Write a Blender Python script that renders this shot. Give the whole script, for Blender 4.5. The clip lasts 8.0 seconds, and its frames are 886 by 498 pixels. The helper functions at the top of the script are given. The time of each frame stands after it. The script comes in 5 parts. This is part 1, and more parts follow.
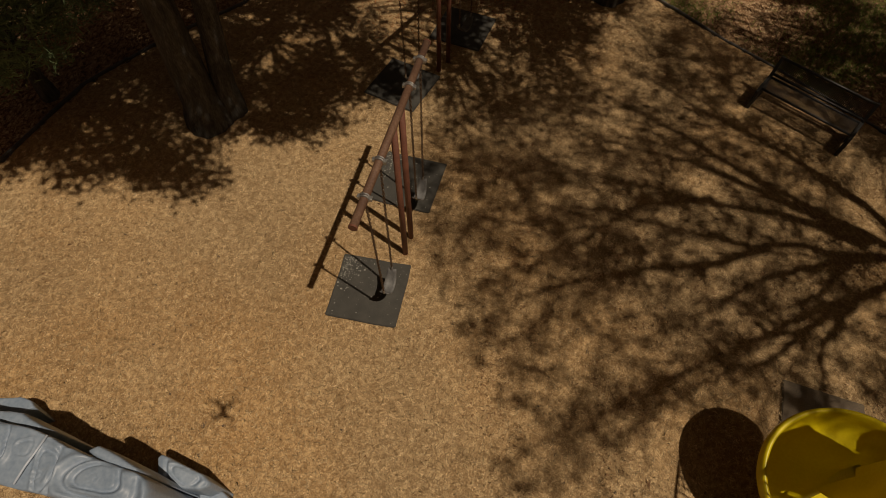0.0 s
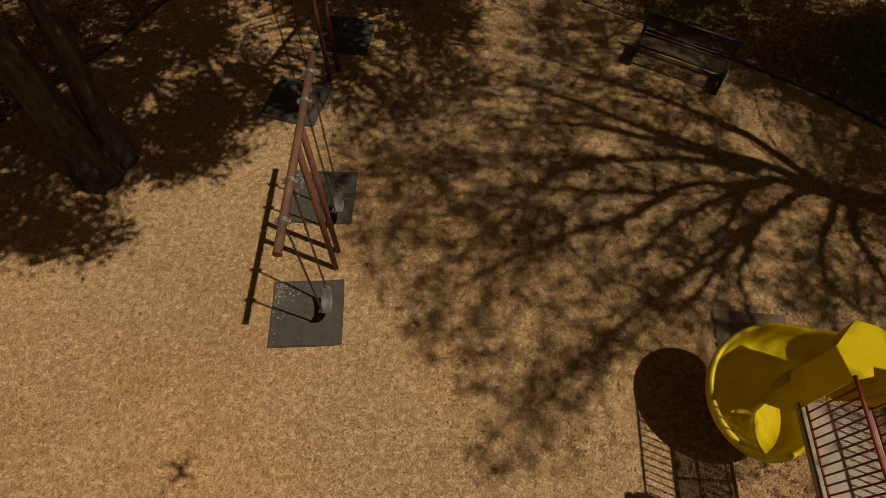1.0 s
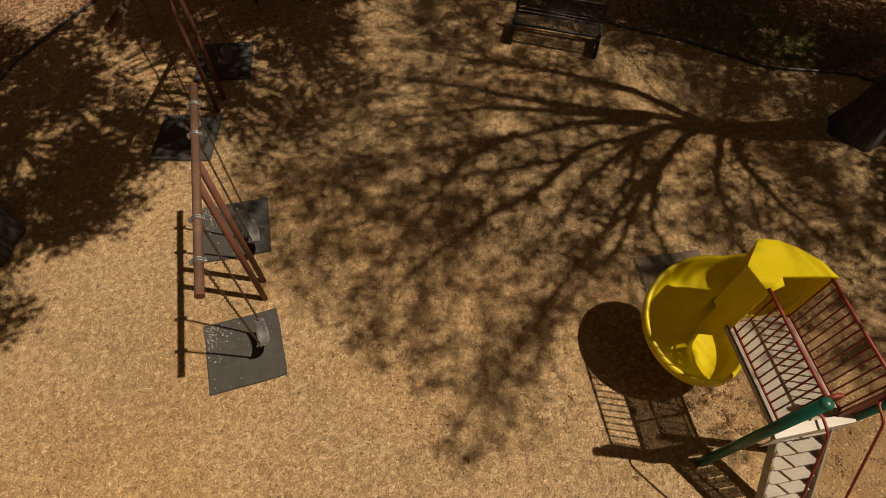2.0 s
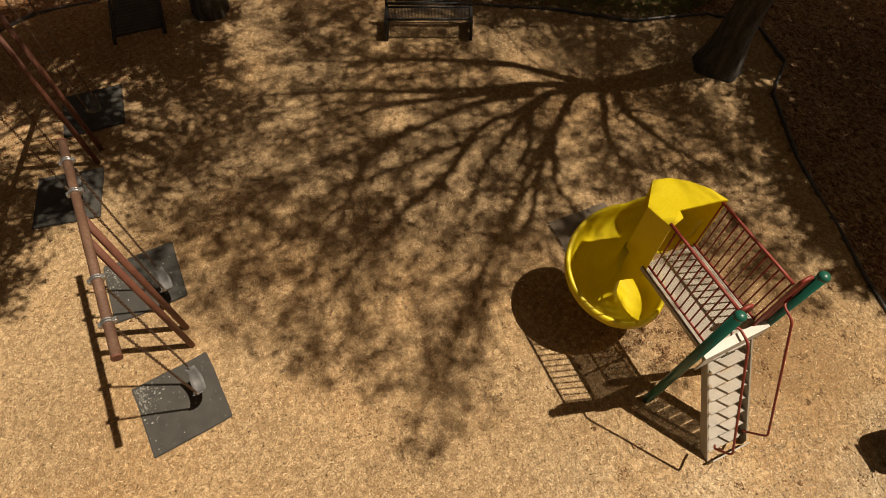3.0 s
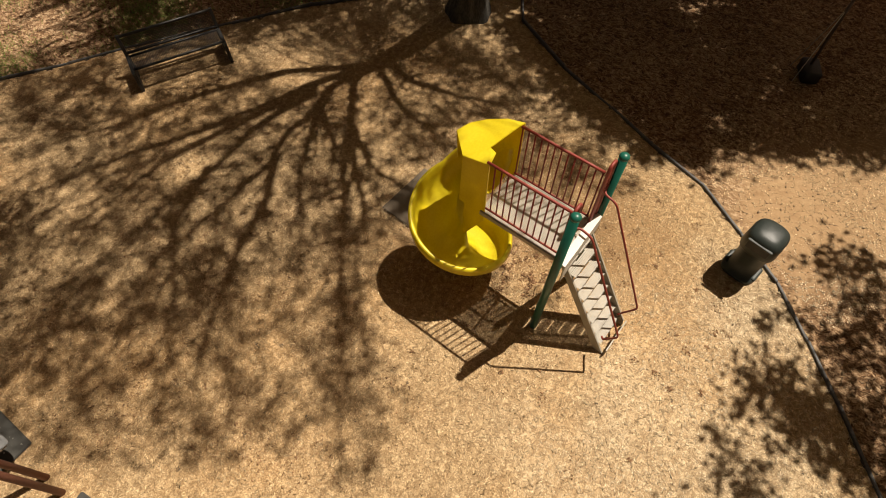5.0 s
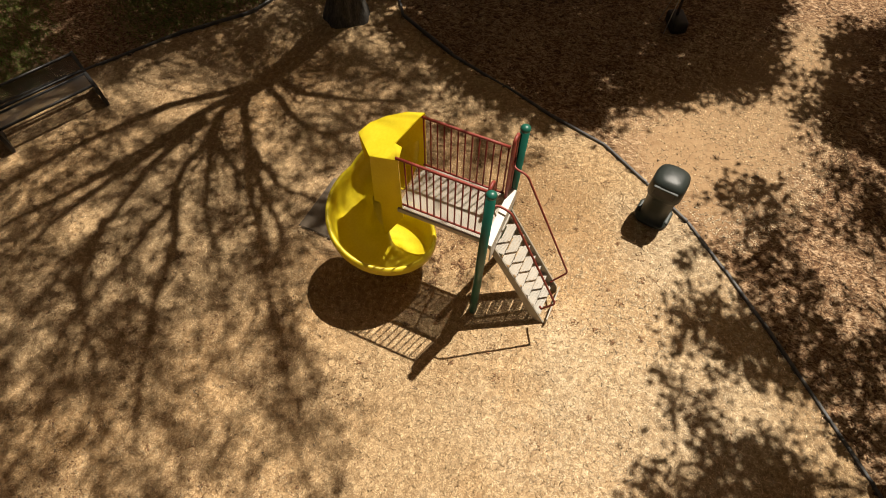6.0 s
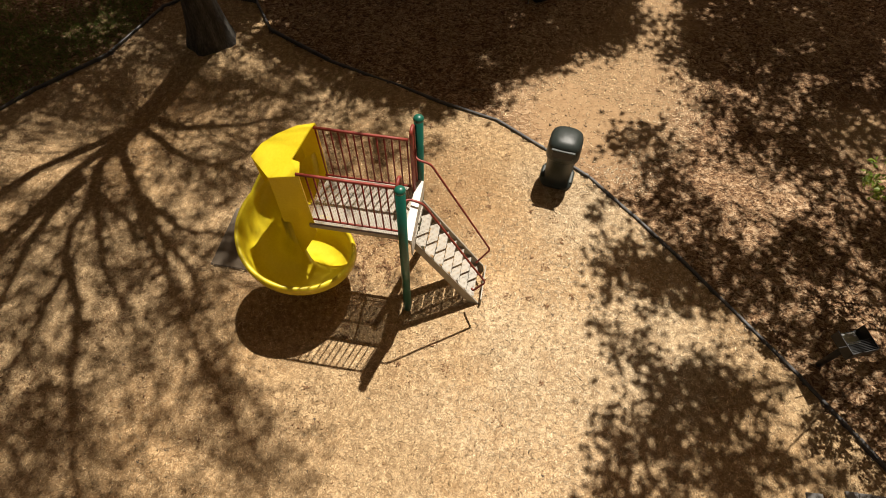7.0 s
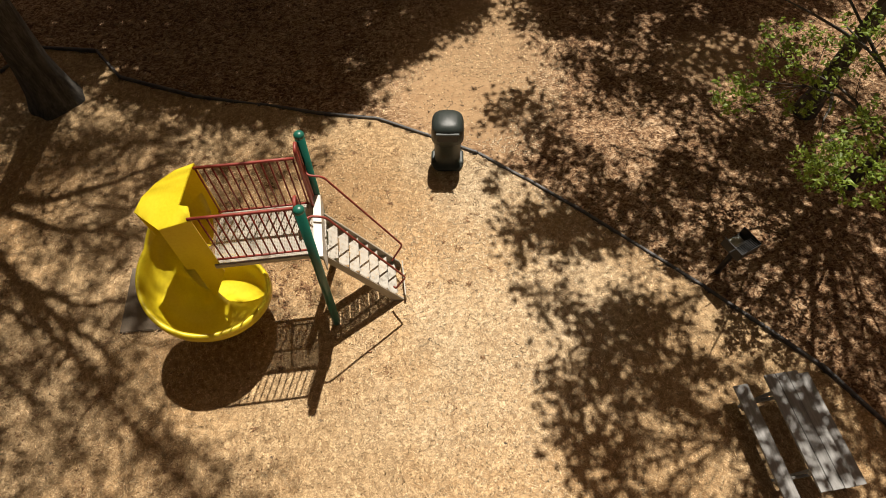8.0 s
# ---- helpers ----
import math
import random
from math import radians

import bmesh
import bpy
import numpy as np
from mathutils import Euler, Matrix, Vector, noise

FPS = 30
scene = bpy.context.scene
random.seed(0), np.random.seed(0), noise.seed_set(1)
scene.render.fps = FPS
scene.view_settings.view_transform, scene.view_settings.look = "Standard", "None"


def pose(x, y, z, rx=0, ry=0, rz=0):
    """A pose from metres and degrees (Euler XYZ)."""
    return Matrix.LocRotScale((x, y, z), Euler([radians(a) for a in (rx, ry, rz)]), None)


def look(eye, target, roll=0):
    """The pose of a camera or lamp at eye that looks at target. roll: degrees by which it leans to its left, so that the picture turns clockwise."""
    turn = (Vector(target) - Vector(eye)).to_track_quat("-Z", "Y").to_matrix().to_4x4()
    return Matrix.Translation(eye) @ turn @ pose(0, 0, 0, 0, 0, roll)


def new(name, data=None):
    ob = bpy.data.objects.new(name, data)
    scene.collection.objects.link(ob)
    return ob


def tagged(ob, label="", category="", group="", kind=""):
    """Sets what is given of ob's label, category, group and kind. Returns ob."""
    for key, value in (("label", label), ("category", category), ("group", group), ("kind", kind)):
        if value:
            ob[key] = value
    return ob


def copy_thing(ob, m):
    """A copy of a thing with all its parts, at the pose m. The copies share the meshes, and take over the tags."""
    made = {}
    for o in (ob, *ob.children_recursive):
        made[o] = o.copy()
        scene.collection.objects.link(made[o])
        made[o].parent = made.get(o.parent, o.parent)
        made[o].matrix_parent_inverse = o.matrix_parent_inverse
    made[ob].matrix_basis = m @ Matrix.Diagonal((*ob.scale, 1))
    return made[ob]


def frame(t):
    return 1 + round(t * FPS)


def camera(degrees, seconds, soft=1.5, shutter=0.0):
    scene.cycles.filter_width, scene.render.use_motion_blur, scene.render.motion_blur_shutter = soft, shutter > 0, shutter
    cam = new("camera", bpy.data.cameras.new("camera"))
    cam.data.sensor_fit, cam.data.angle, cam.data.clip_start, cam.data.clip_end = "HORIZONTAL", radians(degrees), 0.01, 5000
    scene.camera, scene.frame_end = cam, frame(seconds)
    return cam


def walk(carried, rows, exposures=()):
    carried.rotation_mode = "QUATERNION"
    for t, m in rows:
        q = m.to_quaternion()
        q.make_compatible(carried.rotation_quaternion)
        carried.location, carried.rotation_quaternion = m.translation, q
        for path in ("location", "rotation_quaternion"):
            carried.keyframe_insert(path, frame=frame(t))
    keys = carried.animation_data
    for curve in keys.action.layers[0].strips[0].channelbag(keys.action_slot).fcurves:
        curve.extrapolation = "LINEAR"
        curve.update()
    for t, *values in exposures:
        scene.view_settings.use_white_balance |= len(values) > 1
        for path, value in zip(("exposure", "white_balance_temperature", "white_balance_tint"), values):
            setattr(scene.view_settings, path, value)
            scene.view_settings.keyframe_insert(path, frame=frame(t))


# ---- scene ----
cam = camera(75.0, 8.0, soft=0.5)
PATH = [
    (0, (0.195, 0.025, 8.207), (0.015, 1.041, 6.493), 0.7),
    (0.5, (0.189, 0.013, 8.214), (0.133, 1.046, 6.502), 0.6),
    (1, (0.184, 0.009, 8.214), (0.25, 1.042, 6.502), 0.4),
    (1.5, (0.168, -0.002, 8.188), (0.362, 1.019, 6.479), 0.4),
    (3, (0.252, -0.108, 8.192), (0.794, 0.778, 6.483), -0.4),
    (3.5, (0.258, -0.124, 8.193), (0.912, 0.678, 6.482), -0.4),
    (4, (0.301, -0.146, 8.155), (1.038, 0.576, 6.442), -0.8),
    (4.5, (0.275, -0.133, 8.131), (1.096, 0.489, 6.416), -0.2),
    (6, (0.237, -0.181, 8.018), (1.233, 0.115, 6.309), 0.6),
    (6.5, (0.233, -0.187, 8.0), (1.26, -0.03, 6.291), 0.5),
    (7, (0.23, -0.199, 7.991), (1.265, -0.166, 6.28), 0.3),
    (7.5, (0.19, -0.213, 8.041), (1.216, -0.316, 6.327), 0.0),
    (8, (0.174, -0.225, 8.085), (1.164, -0.481, 6.367), -0.2),
]
walk(cam, [(t, look(eye, target, roll)) for t, eye, target, roll in PATH],
     [(0.0, -1.18, 8200, 14), (1.0, -1.01, 8300, 14), (1.5, -0.80, 8250, 14), (3.0, -0.12, 7750, 13), (3.5, -0.05, 7700, 12), (4.5, 0.13, 7400, 12), (6.0, 0.33, 7020, 11), (6.5, 0.35, 6920, 11), (8.0, 0.37, 6820, 11)])


# ---- world, sun, exposure ----
SUN = Vector((0.4185, -0.2076, 1.0)).normalized()
world = bpy.data.worlds.new("sky")
scene.world = world
world.use_nodes = True
wn, wl = world.node_tree.nodes, world.node_tree.links
sky = wn.new("ShaderNodeTexSky")
sky.sky_type, sky.sun_disc = "NISHITA", False
sky.sun_elevation, sky.sun_rotation = math.asin(SUN.z), math.atan2(SUN.x, SUN.y)
sky.air_density, sky.dust_density, sky.ozone_density = 0.6, 5.0, 0.0
wn["Background"].inputs["Strength"].default_value = 0.026
# Warm tint on the sky's light, standing in for bounce off mulch and trunks.
sky_tint = wn.new("ShaderNodeMix")
sky_tint.data_type, sky_tint.blend_type = "RGBA", "MULTIPLY"
sky_tint.inputs["Factor"].default_value = 1.0
sky_tint.inputs["B"].default_value = (1.0, 0.70, 0.49, 1)
wl.new(sky.outputs["Color"], sky_tint.inputs["A"])
wl.new(sky_tint.outputs["Result"], wn["Background"].inputs["Color"])
lamp = bpy.data.lights.new("sun", "SUN")
lamp.energy, lamp.angle, lamp.color = 5.0, radians(0.53), (1.0, 0.955, 0.885)
sun = new("sun", lamp)
sun.matrix_world = look((12, -6, 30), Vector((12, -6, 30)) - SUN)


# ---- materials ----
def material(name, colours, rough=0.7, metal=0.0, scale=8.0, fine=60.0, bump=0.2, island=0.0, gloss=0.5, stretch=(1, 1, 1), per_object=0.0, sheen=None):
    """Colours: two or three base colours mixed by noise at two scales; island: brightness spread from piece to piece."""
    m = bpy.data.materials.new(name)
    m.use_nodes = True
    n, l = m.node_tree.nodes, m.node_tree.links
    bsdf = n["Principled BSDF"]
    co = n.new("ShaderNodeTexCoord")
    mp = n.new("ShaderNodeMapping")
    mp.inputs["Scale"].default_value = stretch
    l.new(co.outputs["Object"], mp.inputs["Vector"])
    big, small = n.new("ShaderNodeTexNoise"), n.new("ShaderNodeTexNoise")
    big.inputs["Scale"].default_value, big.inputs["Detail"].default_value = scale, 5
    small.inputs["Scale"].default_value, small.inputs["Detail"].default_value = fine, 4
    for t in (big, small):
        l.new(mp.outputs["Vector"], t.inputs["Vector"])
    ramp = n.new("ShaderNodeValToRGB")
    ramp.color_ramp.elements[0].position, ramp.color_ramp.elements[1].position = 0.32, 0.68
    ramp.color_ramp.elements[0].color = (*colours[0], 1)
    ramp.color_ramp.elements[1].color = (*colours[-1], 1)
    if len(colours) == 3:
        ramp.color_ramp.elements.new(0.5).color = (*colours[1], 1)
    mixv = n.new("ShaderNodeMath")
    mixv.operation = "MULTIPLY_ADD"
    l.new(small.outputs["Fac"], mixv.inputs[0])
    mixv.inputs[1].default_value = 0.5
    half = n.new("ShaderNodeMath")
    half.operation = "MULTIPLY"
    half.inputs[1].default_value = 0.5
    l.new(big.outputs["Fac"], half.inputs[0])
    l.new(half.outputs[0], mixv.inputs[2])
    l.new(mixv.outputs[0], ramp.inputs["Fac"])
    out = ramp.outputs["Color"]
    if island or per_object:
        hsv = n.new("ShaderNodeHueSaturation")
        rng = n.new("ShaderNodeMapRange")
        spread = island or per_object
        rng.inputs["To Min"].default_value, rng.inputs["To Max"].default_value = 1 - spread, 1 + spread
        if island:
            l.new(n.new("ShaderNodeNewGeometry").outputs["Random Per Island"], rng.inputs["Value"])
        else:
            l.new(n.new("ShaderNodeObjectInfo").outputs["Random"], rng.inputs["Value"])
        l.new(rng.outputs["Result"], hsv.inputs["Value"])
        l.new(out, hsv.inputs["Color"])
        out = hsv.outputs["Color"]
    l.new(out, bsdf.inputs["Base Color"])
    bsdf.inputs["Roughness"].default_value, bsdf.inputs["Metallic"].default_value = rough, metal
    bsdf.inputs["Specular IOR Level"].default_value = gloss
    if bump:
        b = n.new("ShaderNodeBump")
        b.inputs["Strength"].default_value, b.inputs["Distance"].default_value = bump, 0.01
        l.new(mixv.outputs[0], b.inputs["Height"])
        l.new(b.outputs["Normal"], bsdf.inputs["Normal"])
    return m


def strewn_material(name, tones, cell, broad, rough=0.92, bare=None, spots=(), old=None):
    """Ground made of many small pieces: crisp cells that lie every way, in several tones, with broad patches; spots:
    ellipses (x, y, rx, ry, turn) in the bare colours, bare soil on the litter and browner mulch on the bed.
    """
    m = bpy.data.materials.new(name)
    m.use_nodes = True
    n, l = m.node_tree.nodes, m.node_tree.links
    bsdf = n["Principled BSDF"]
    co = n.new("ShaderNodeTexCoord").outputs["Object"]

    def noise_of(scale, detail=4):
        t = n.new("ShaderNodeTexNoise")
        t.inputs["Scale"].default_value, t.inputs["Detail"].default_value = scale, detail
        l.new(co, t.inputs["Vector"])
        return t

    def maths(op, a, b=None, c=None):
        t = n.new("ShaderNodeMath")
        t.operation = op
        for k, v in enumerate((a, b, c)):
            if isinstance(v, (int, float)):
                t.inputs[k].default_value = v
            elif v is not None:
                l.new(v, t.inputs[k])
        return t.outputs[0]

    def cells(scale, turn, stretch):
        wob = noise_of(cell * 0.10, 2)
        mix = n.new("ShaderNodeVectorMath")
        mix.operation = "MULTIPLY_ADD"
        mix.inputs[1].default_value = (0.25, 0.25, 0.0)
        l.new(wob.outputs["Color"], mix.inputs[0])
        l.new(co, mix.inputs[2])
        mp = n.new("ShaderNodeMapping")
        mp.inputs["Rotation"].default_value = (0, 0, radians(turn))
        mp.inputs["Scale"].default_value = (1, stretch, 1)
        l.new(mix.outputs[0], mp.inputs["Vector"])
        v = n.new("ShaderNodeTexVoronoi")
        v.inputs["Scale"].default_value = scale
        l.new(mp.outputs[0], v.inputs["Vector"])
        return v

    a, b = cells(cell, 25, 0.5), cells(cell * 0.62, -50, 0.55)
    sep_a, sep_b = n.new("ShaderNodeSeparateColor"), n.new("ShaderNodeSeparateColor")
    l.new(a.outputs["Color"], sep_a.inputs[0])
    l.new(b.outputs["Color"], sep_b.inputs[0])
    big = noise_of(broad, 5).outputs["Fac"]
    mid = noise_of(broad * 7, 4).outputs["Fac"]
    clump = maths("MULTIPLY_ADD", noise_of(42, 2).outputs["Fac"], 0.75, maths("MULTIPLY_ADD", noise_of(11, 3).outputs["Fac"], 0.85, -0.30))
    tone = maths("MULTIPLY_ADD", sep_a.outputs[0], 0.28, maths("MULTIPLY", sep_b.outputs[1], 0.26))
    tone = maths("MULTIPLY_ADD", clump, 0.62, maths("SUBTRACT", tone, 0.22))
    tone = maths("MULTIPLY_ADD", big, 0.35, tone)
    tone = maths("MULTIPLY_ADD", mid, 0.14, maths("SUBTRACT", tone, 0.12))
    ramp = n.new("ShaderNodeValToRGB")
    ramp.color_ramp.elements[0].position, ramp.color_ramp.elements[1].position = 0.30, 0.74
    ramp.color_ramp.elements[0].color, ramp.color_ramp.elements[1].color = (*tones[0], 1), (*tones[-1], 1)
    for q, c in enumerate(tones[1:-1]):
        ramp.color_ramp.elements.new(0.30 + 0.44 * (q + 1) / (len(tones) - 1)).color = (*c, 1)
    l.new(tone, ramp.inputs["Fac"])
    out = ramp.outputs["Color"]
    if old:
        worn = n.new("ShaderNodeMapRange")
        worn.inputs["From Min"].default_value, worn.inputs["From Max"].default_value, worn.inputs["To Max"].default_value = 0.42, 0.68, 0.85
        l.new(noise_of(0.28, 6).outputs["Fac"], worn.inputs["Value"])
        mix = n.new("ShaderNodeMix")
        mix.data_type, mix.blend_type = "RGBA", "MULTIPLY"
        l.new(worn.outputs["Result"], mix.inputs["Factor"])
        l.new(out, mix.inputs["A"])
        mix.inputs["B"].default_value = (*old, 1)
        out = mix.outputs["Result"]
    for x, y, rx, ry, turn in spots:
        mp = n.new("ShaderNodeMapping")
        mp.vector_type = "TEXTURE"
        mp.inputs["Location"].default_value, mp.inputs["Rotation"].default_value, mp.inputs["Scale"].default_value = (x, y, 0), (0, 0, radians(turn)), (rx, ry, 1)
        l.new(co, mp.inputs["Vector"])
        flat = n.new("ShaderNodeVectorMath")
        flat.operation = "MULTIPLY"
        flat.inputs[1].default_value = (1, 1, 0)
        l.new(mp.outputs[0], flat.inputs[0])
        far = n.new("ShaderNodeVectorMath")
        far.operation = "LENGTH"
        l.new(flat.outputs[0], far.inputs[0])
        edge = maths("ADD", far.outputs["Value"], maths("MULTIPLY_ADD", noise_of(2.2, 6).outputs["Fac"], 1.1, -0.55))
        edge = maths("MULTIPLY_ADD", sep_a.outputs[0], 0.35, edge)
        keep = n.new("ShaderNodeMapRange")
        keep.inputs["From Min"].default_value, keep.inputs["From Max"].default_value = 1.25, 0.75
        l.new(edge, keep.inputs["Value"])
        soil = n.new("ShaderNodeValToRGB")
        soil.color_ramp.elements[0].color, soil.color_ramp.elements[1].color = (*bare[0], 1), (*bare[1], 1)
        l.new(maths("MULTIPLY_ADD", mid, 0.7, maths("MULTIPLY", sep_b.outputs[0], 0.35)), soil.inputs["Fac"])
        mix = n.new("ShaderNodeMix")
        mix.data_type = "RGBA"
        l.new(keep.outputs["Result"], mix.inputs["Factor"])
        l.new(out, mix.inputs["A"])
        l.new(soil.outputs["Color"], mix.inputs["B"])
        out = mix.outputs["Result"]
    l.new(out, bsdf.inputs["Base Color"])
    bsdf.inputs["Roughness"].default_value, bsdf.inputs["Specular IOR Level"].default_value = rough, 0.2
    bp = n.new("ShaderNodeBump")
    bp.inputs["Strength"].default_value, bp.inputs["Distance"].default_value = 0.8, 0.012
    l.new(tone, bp.inputs["Height"])
    l.new(bp.outputs["Normal"], bsdf.inputs["Normal"])
    return m


def seasoned(m, tint, x, y, rx, ry, turn):
    """Tints the material everywhere but on an ellipse of the ground, with a ragged edge: weathered, stained chips round a stretch of fresh ones."""
    n, l = m.node_tree.nodes, m.node_tree.links
    sock = n["Principled BSDF"].inputs["Base Color"]
    source = sock.links[0].from_socket
    mp = n.new("ShaderNodeMapping")
    mp.vector_type = "TEXTURE"
    mp.inputs["Location"].default_value, mp.inputs["Rotation"].default_value, mp.inputs["Scale"].default_value = (x, y, 0), (0, 0, radians(turn)), (rx, ry, 100)
    co = n.new("ShaderNodeTexCoord").outputs["Object"]
    l.new(co, mp.inputs["Vector"])
    far = n.new("ShaderNodeVectorMath")
    far.operation = "LENGTH"
    l.new(mp.outputs[0], far.inputs[0])
    rag = n.new("ShaderNodeTexNoise")
    rag.inputs["Scale"].default_value, rag.inputs["Detail"].default_value = 0.9, 7
    l.new(co, rag.inputs["Vector"])
    add = n.new("ShaderNodeMath")
    add.operation = "MULTIPLY_ADD"
    add.inputs[1].default_value = 1.1
    l.new(rag.outputs["Fac"], add.inputs[0])
    l.new(far.outputs["Value"], add.inputs[2])
    amount = n.new("ShaderNodeMapRange")
    amount.inputs["From Min"].default_value, amount.inputs["From Max"].default_value = 1.15, 1.75
    l.new(add.outputs[0], amount.inputs["Value"])
    mix = n.new("ShaderNodeMix")
    mix.data_type, mix.blend_type = "RGBA", "MULTIPLY"
    mix.inputs["B"].default_value = (*tint, 1)
    l.new(amount.outputs["Result"], mix.inputs["Factor"])
    l.new(source, mix.inputs["A"])
    l.new(mix.outputs["Result"], sock)


# The mulch's single spot is a browner ellipse east of the slide.
MULCH = strewn_material("wood_mulch", [(0.29, 0.205, 0.12), (0.41, 0.30, 0.18), (0.55, 0.42, 0.265), (0.72, 0.58, 0.385)], 98, 0.35, 0.92, ((0.20, 0.12, 0.06), (0.46, 0.32, 0.18)), [(6.3, 0.9, 1.5, 2.3, -25)], (1.0, 0.86, 0.70))
CHIP = material("wood_chip", [(0.33, 0.23, 0.128), (0.84, 0.69, 0.475)], 0.75, scale=11, fine=45, bump=0.0, island=0.38, gloss=0.3)
LITTER = strewn_material("leaf_litter_soil", [(0.08, 0.04, 0.02), (0.20, 0.11, 0.055), (0.34, 0.215, 0.12), (0.54, 0.38, 0.235)], 45, 0.5, 0.95, ((0.26, 0.15, 0.072), (0.45, 0.30, 0.165)), [(8.5, -2.9, 2.1, 1.7, -20), (10.8, -4.2, 2.3, 1.0, -32), (7.8, -8.1, 0.9, 1.2, 0)])
for m in (MULCH, CHIP):
    seasoned(m, (0.93, 0.845, 0.73), 4.6, -2.7, 4.2, 2.1, -30)
for node in CHIP.node_tree.nodes:
    if node.type == "VALTORGB":
        node.color_ramp.elements[0].position, node.color_ramp.elements[1].position = 0.40, 0.60
FALLEN = material("fallen_leaf", [(0.20, 0.125, 0.07), (0.41, 0.285, 0.175)], 0.85, scale=5, fine=60, bump=0.1, island=0.38, gloss=0.15)
RUSSET = material("russet_leaf", [(0.26, 0.10, 0.045), (0.50, 0.27, 0.12)], 0.8, scale=5, fine=60, bump=0.1, island=0.4, gloss=0.2)
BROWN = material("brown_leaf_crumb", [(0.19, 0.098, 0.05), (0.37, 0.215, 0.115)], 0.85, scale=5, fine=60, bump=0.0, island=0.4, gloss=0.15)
GRASS = material("grass_blade", [(0.09, 0.16, 0.025), (0.25, 0.31, 0.08)], 0.8, scale=3, fine=20, bump=0.0, island=0.4, gloss=0.2)
EDGING = material("black_plastic_edging", [(0.025, 0.025, 0.026), (0.13, 0.125, 0.12)], 0.45, scale=5, fine=40, bump=0.3)
RUBBER = material("rubber_mat", [(0.038, 0.037, 0.033), (0.085, 0.080, 0.068)], 0.8, scale=4, fine=120, bump=0.35)
RED = material("red_powder_coat", [(0.19, 0.025, 0.018), (0.33, 0.055, 0.035)], 0.5, scale=9, fine=80, bump=0.1)
RUST = material("rust_red_paint", [(0.11, 0.038, 0.024), (0.21, 0.082, 0.050)], 0.6, scale=3, fine=45, bump=0.2)
BEAM = material("faded_rust_brown_paint", [(0.09, 0.042, 0.025), (0.14, 0.072, 0.043), (0.21, 0.12, 0.075)], 0.7, scale=4, fine=40, bump=0.25)
GREEN = material("green_paint", [(0.004, 0.075, 0.048), (0.010, 0.125, 0.085)], 0.35, scale=4, fine=60, bump=0.08)
CREAM = material("cream_vinyl_steel", [(0.30, 0.265, 0.205), (0.43, 0.39, 0.315)], 0.5, scale=5, fine=70, bump=0.1)
WHITE = material("white_enamel", [(0.48, 0.45, 0.38), (0.62, 0.59, 0.51)], 0.45, scale=6, fine=60, bump=0.08)
GALV = material("galvanised_steel", [(0.30, 0.30, 0.30), (0.48, 0.48, 0.47)], 0.4, 0.8, scale=20, fine=100, bump=0.1)
CHAIN = material("rusty_chain", [(0.08, 0.05, 0.035), (0.20, 0.13, 0.08)], 0.5, 0.6, scale=20, fine=100, bump=0.1)
SEAT = material("grey_rubber_seat", [(0.10, 0.10, 0.10), (0.20, 0.20, 0.195)], 0.6, scale=9, fine=90, bump=0.15)
BINGREEN = material("dark_green_bin", [(0.018, 0.024, 0.021), (0.038, 0.046, 0.040)], 0.42, scale=7, fine=150, bump=0.2, gloss=0.35)
BLACK = material("black_steel", [(0.008, 0.008, 0.008), (0.028, 0.026, 0.024)], 0.5, scale=9, fine=60, bump=0.15)
WEATHERED = material("weathered_grey_wood", [(0.20, 0.195, 0.185), (0.40, 0.39, 0.37)], 0.8, scale=2.0, fine=26, bump=0.5, stretch=(1, 14, 14), per_object=0.15)
BARK = material("bark", [(0.032, 0.028, 0.025), (0.085, 0.078, 0.068), (0.17, 0.158, 0.14)], 0.95, scale=3.5, fine=22, bump=1.0, stretch=(3, 3, 0.6), gloss=0.15)
TWIG = material("twig_bark", [(0.06, 0.045, 0.035), (0.13, 0.10, 0.08)], 0.9, scale=6, fine=40, bump=0.2, gloss=0.15)


def leaf_material(name, colours, thin, rough=0.5, scale=2, island=0.4):
    """A thin leaf, or a sheet of moulded plastic, that lets part of the light through."""
    m = material(name, colours, rough, scale=scale, fine=30, bump=0.0, island=island)
    n, l = m.node_tree.nodes, m.node_tree.links
    bsdf = n["Principled BSDF"]
    tr, mix = n.new("ShaderNodeBsdfTranslucent"), n.new("ShaderNodeMixShader")
    l.new(bsdf.inputs["Base Color"].links[0].from_socket, tr.inputs["Color"])
    mix.inputs["Fac"].default_value = thin
    l.new(bsdf.outputs[0], mix.inputs[1])
    l.new(tr.outputs[0], mix.inputs[2])
    l.new(mix.outputs[0], n["Material Output"].inputs["Surface"])
    return m


YELLOW = leaf_material("yellow_plastic", [(0.83, 0.655, 0.02), (0.93, 0.77, 0.045)], 0.22, 0.36, 2.5, 0.0)
LEAF = leaf_material("spring_leaf", [(0.08, 0.115, 0.02), (0.19, 0.25, 0.05)], 0.55)
FRESH = leaf_material("fresh_leaf", [(0.14, 0.23, 0.03), (0.38, 0.48, 0.085)], 0.5)
CEDAR = material("cedar_foliage", [(0.08, 0.13, 0.055), (0.20, 0.26, 0.12)], 0.7, scale=2, fine=30, bump=0.0, island=0.4)
STONE = material("grey_moulded_rock", [(0.19, 0.255, 0.34), (0.25, 0.32, 0.405), (0.31, 0.38, 0.465)], 0.45, scale=2.0, fine=22, bump=0.08)
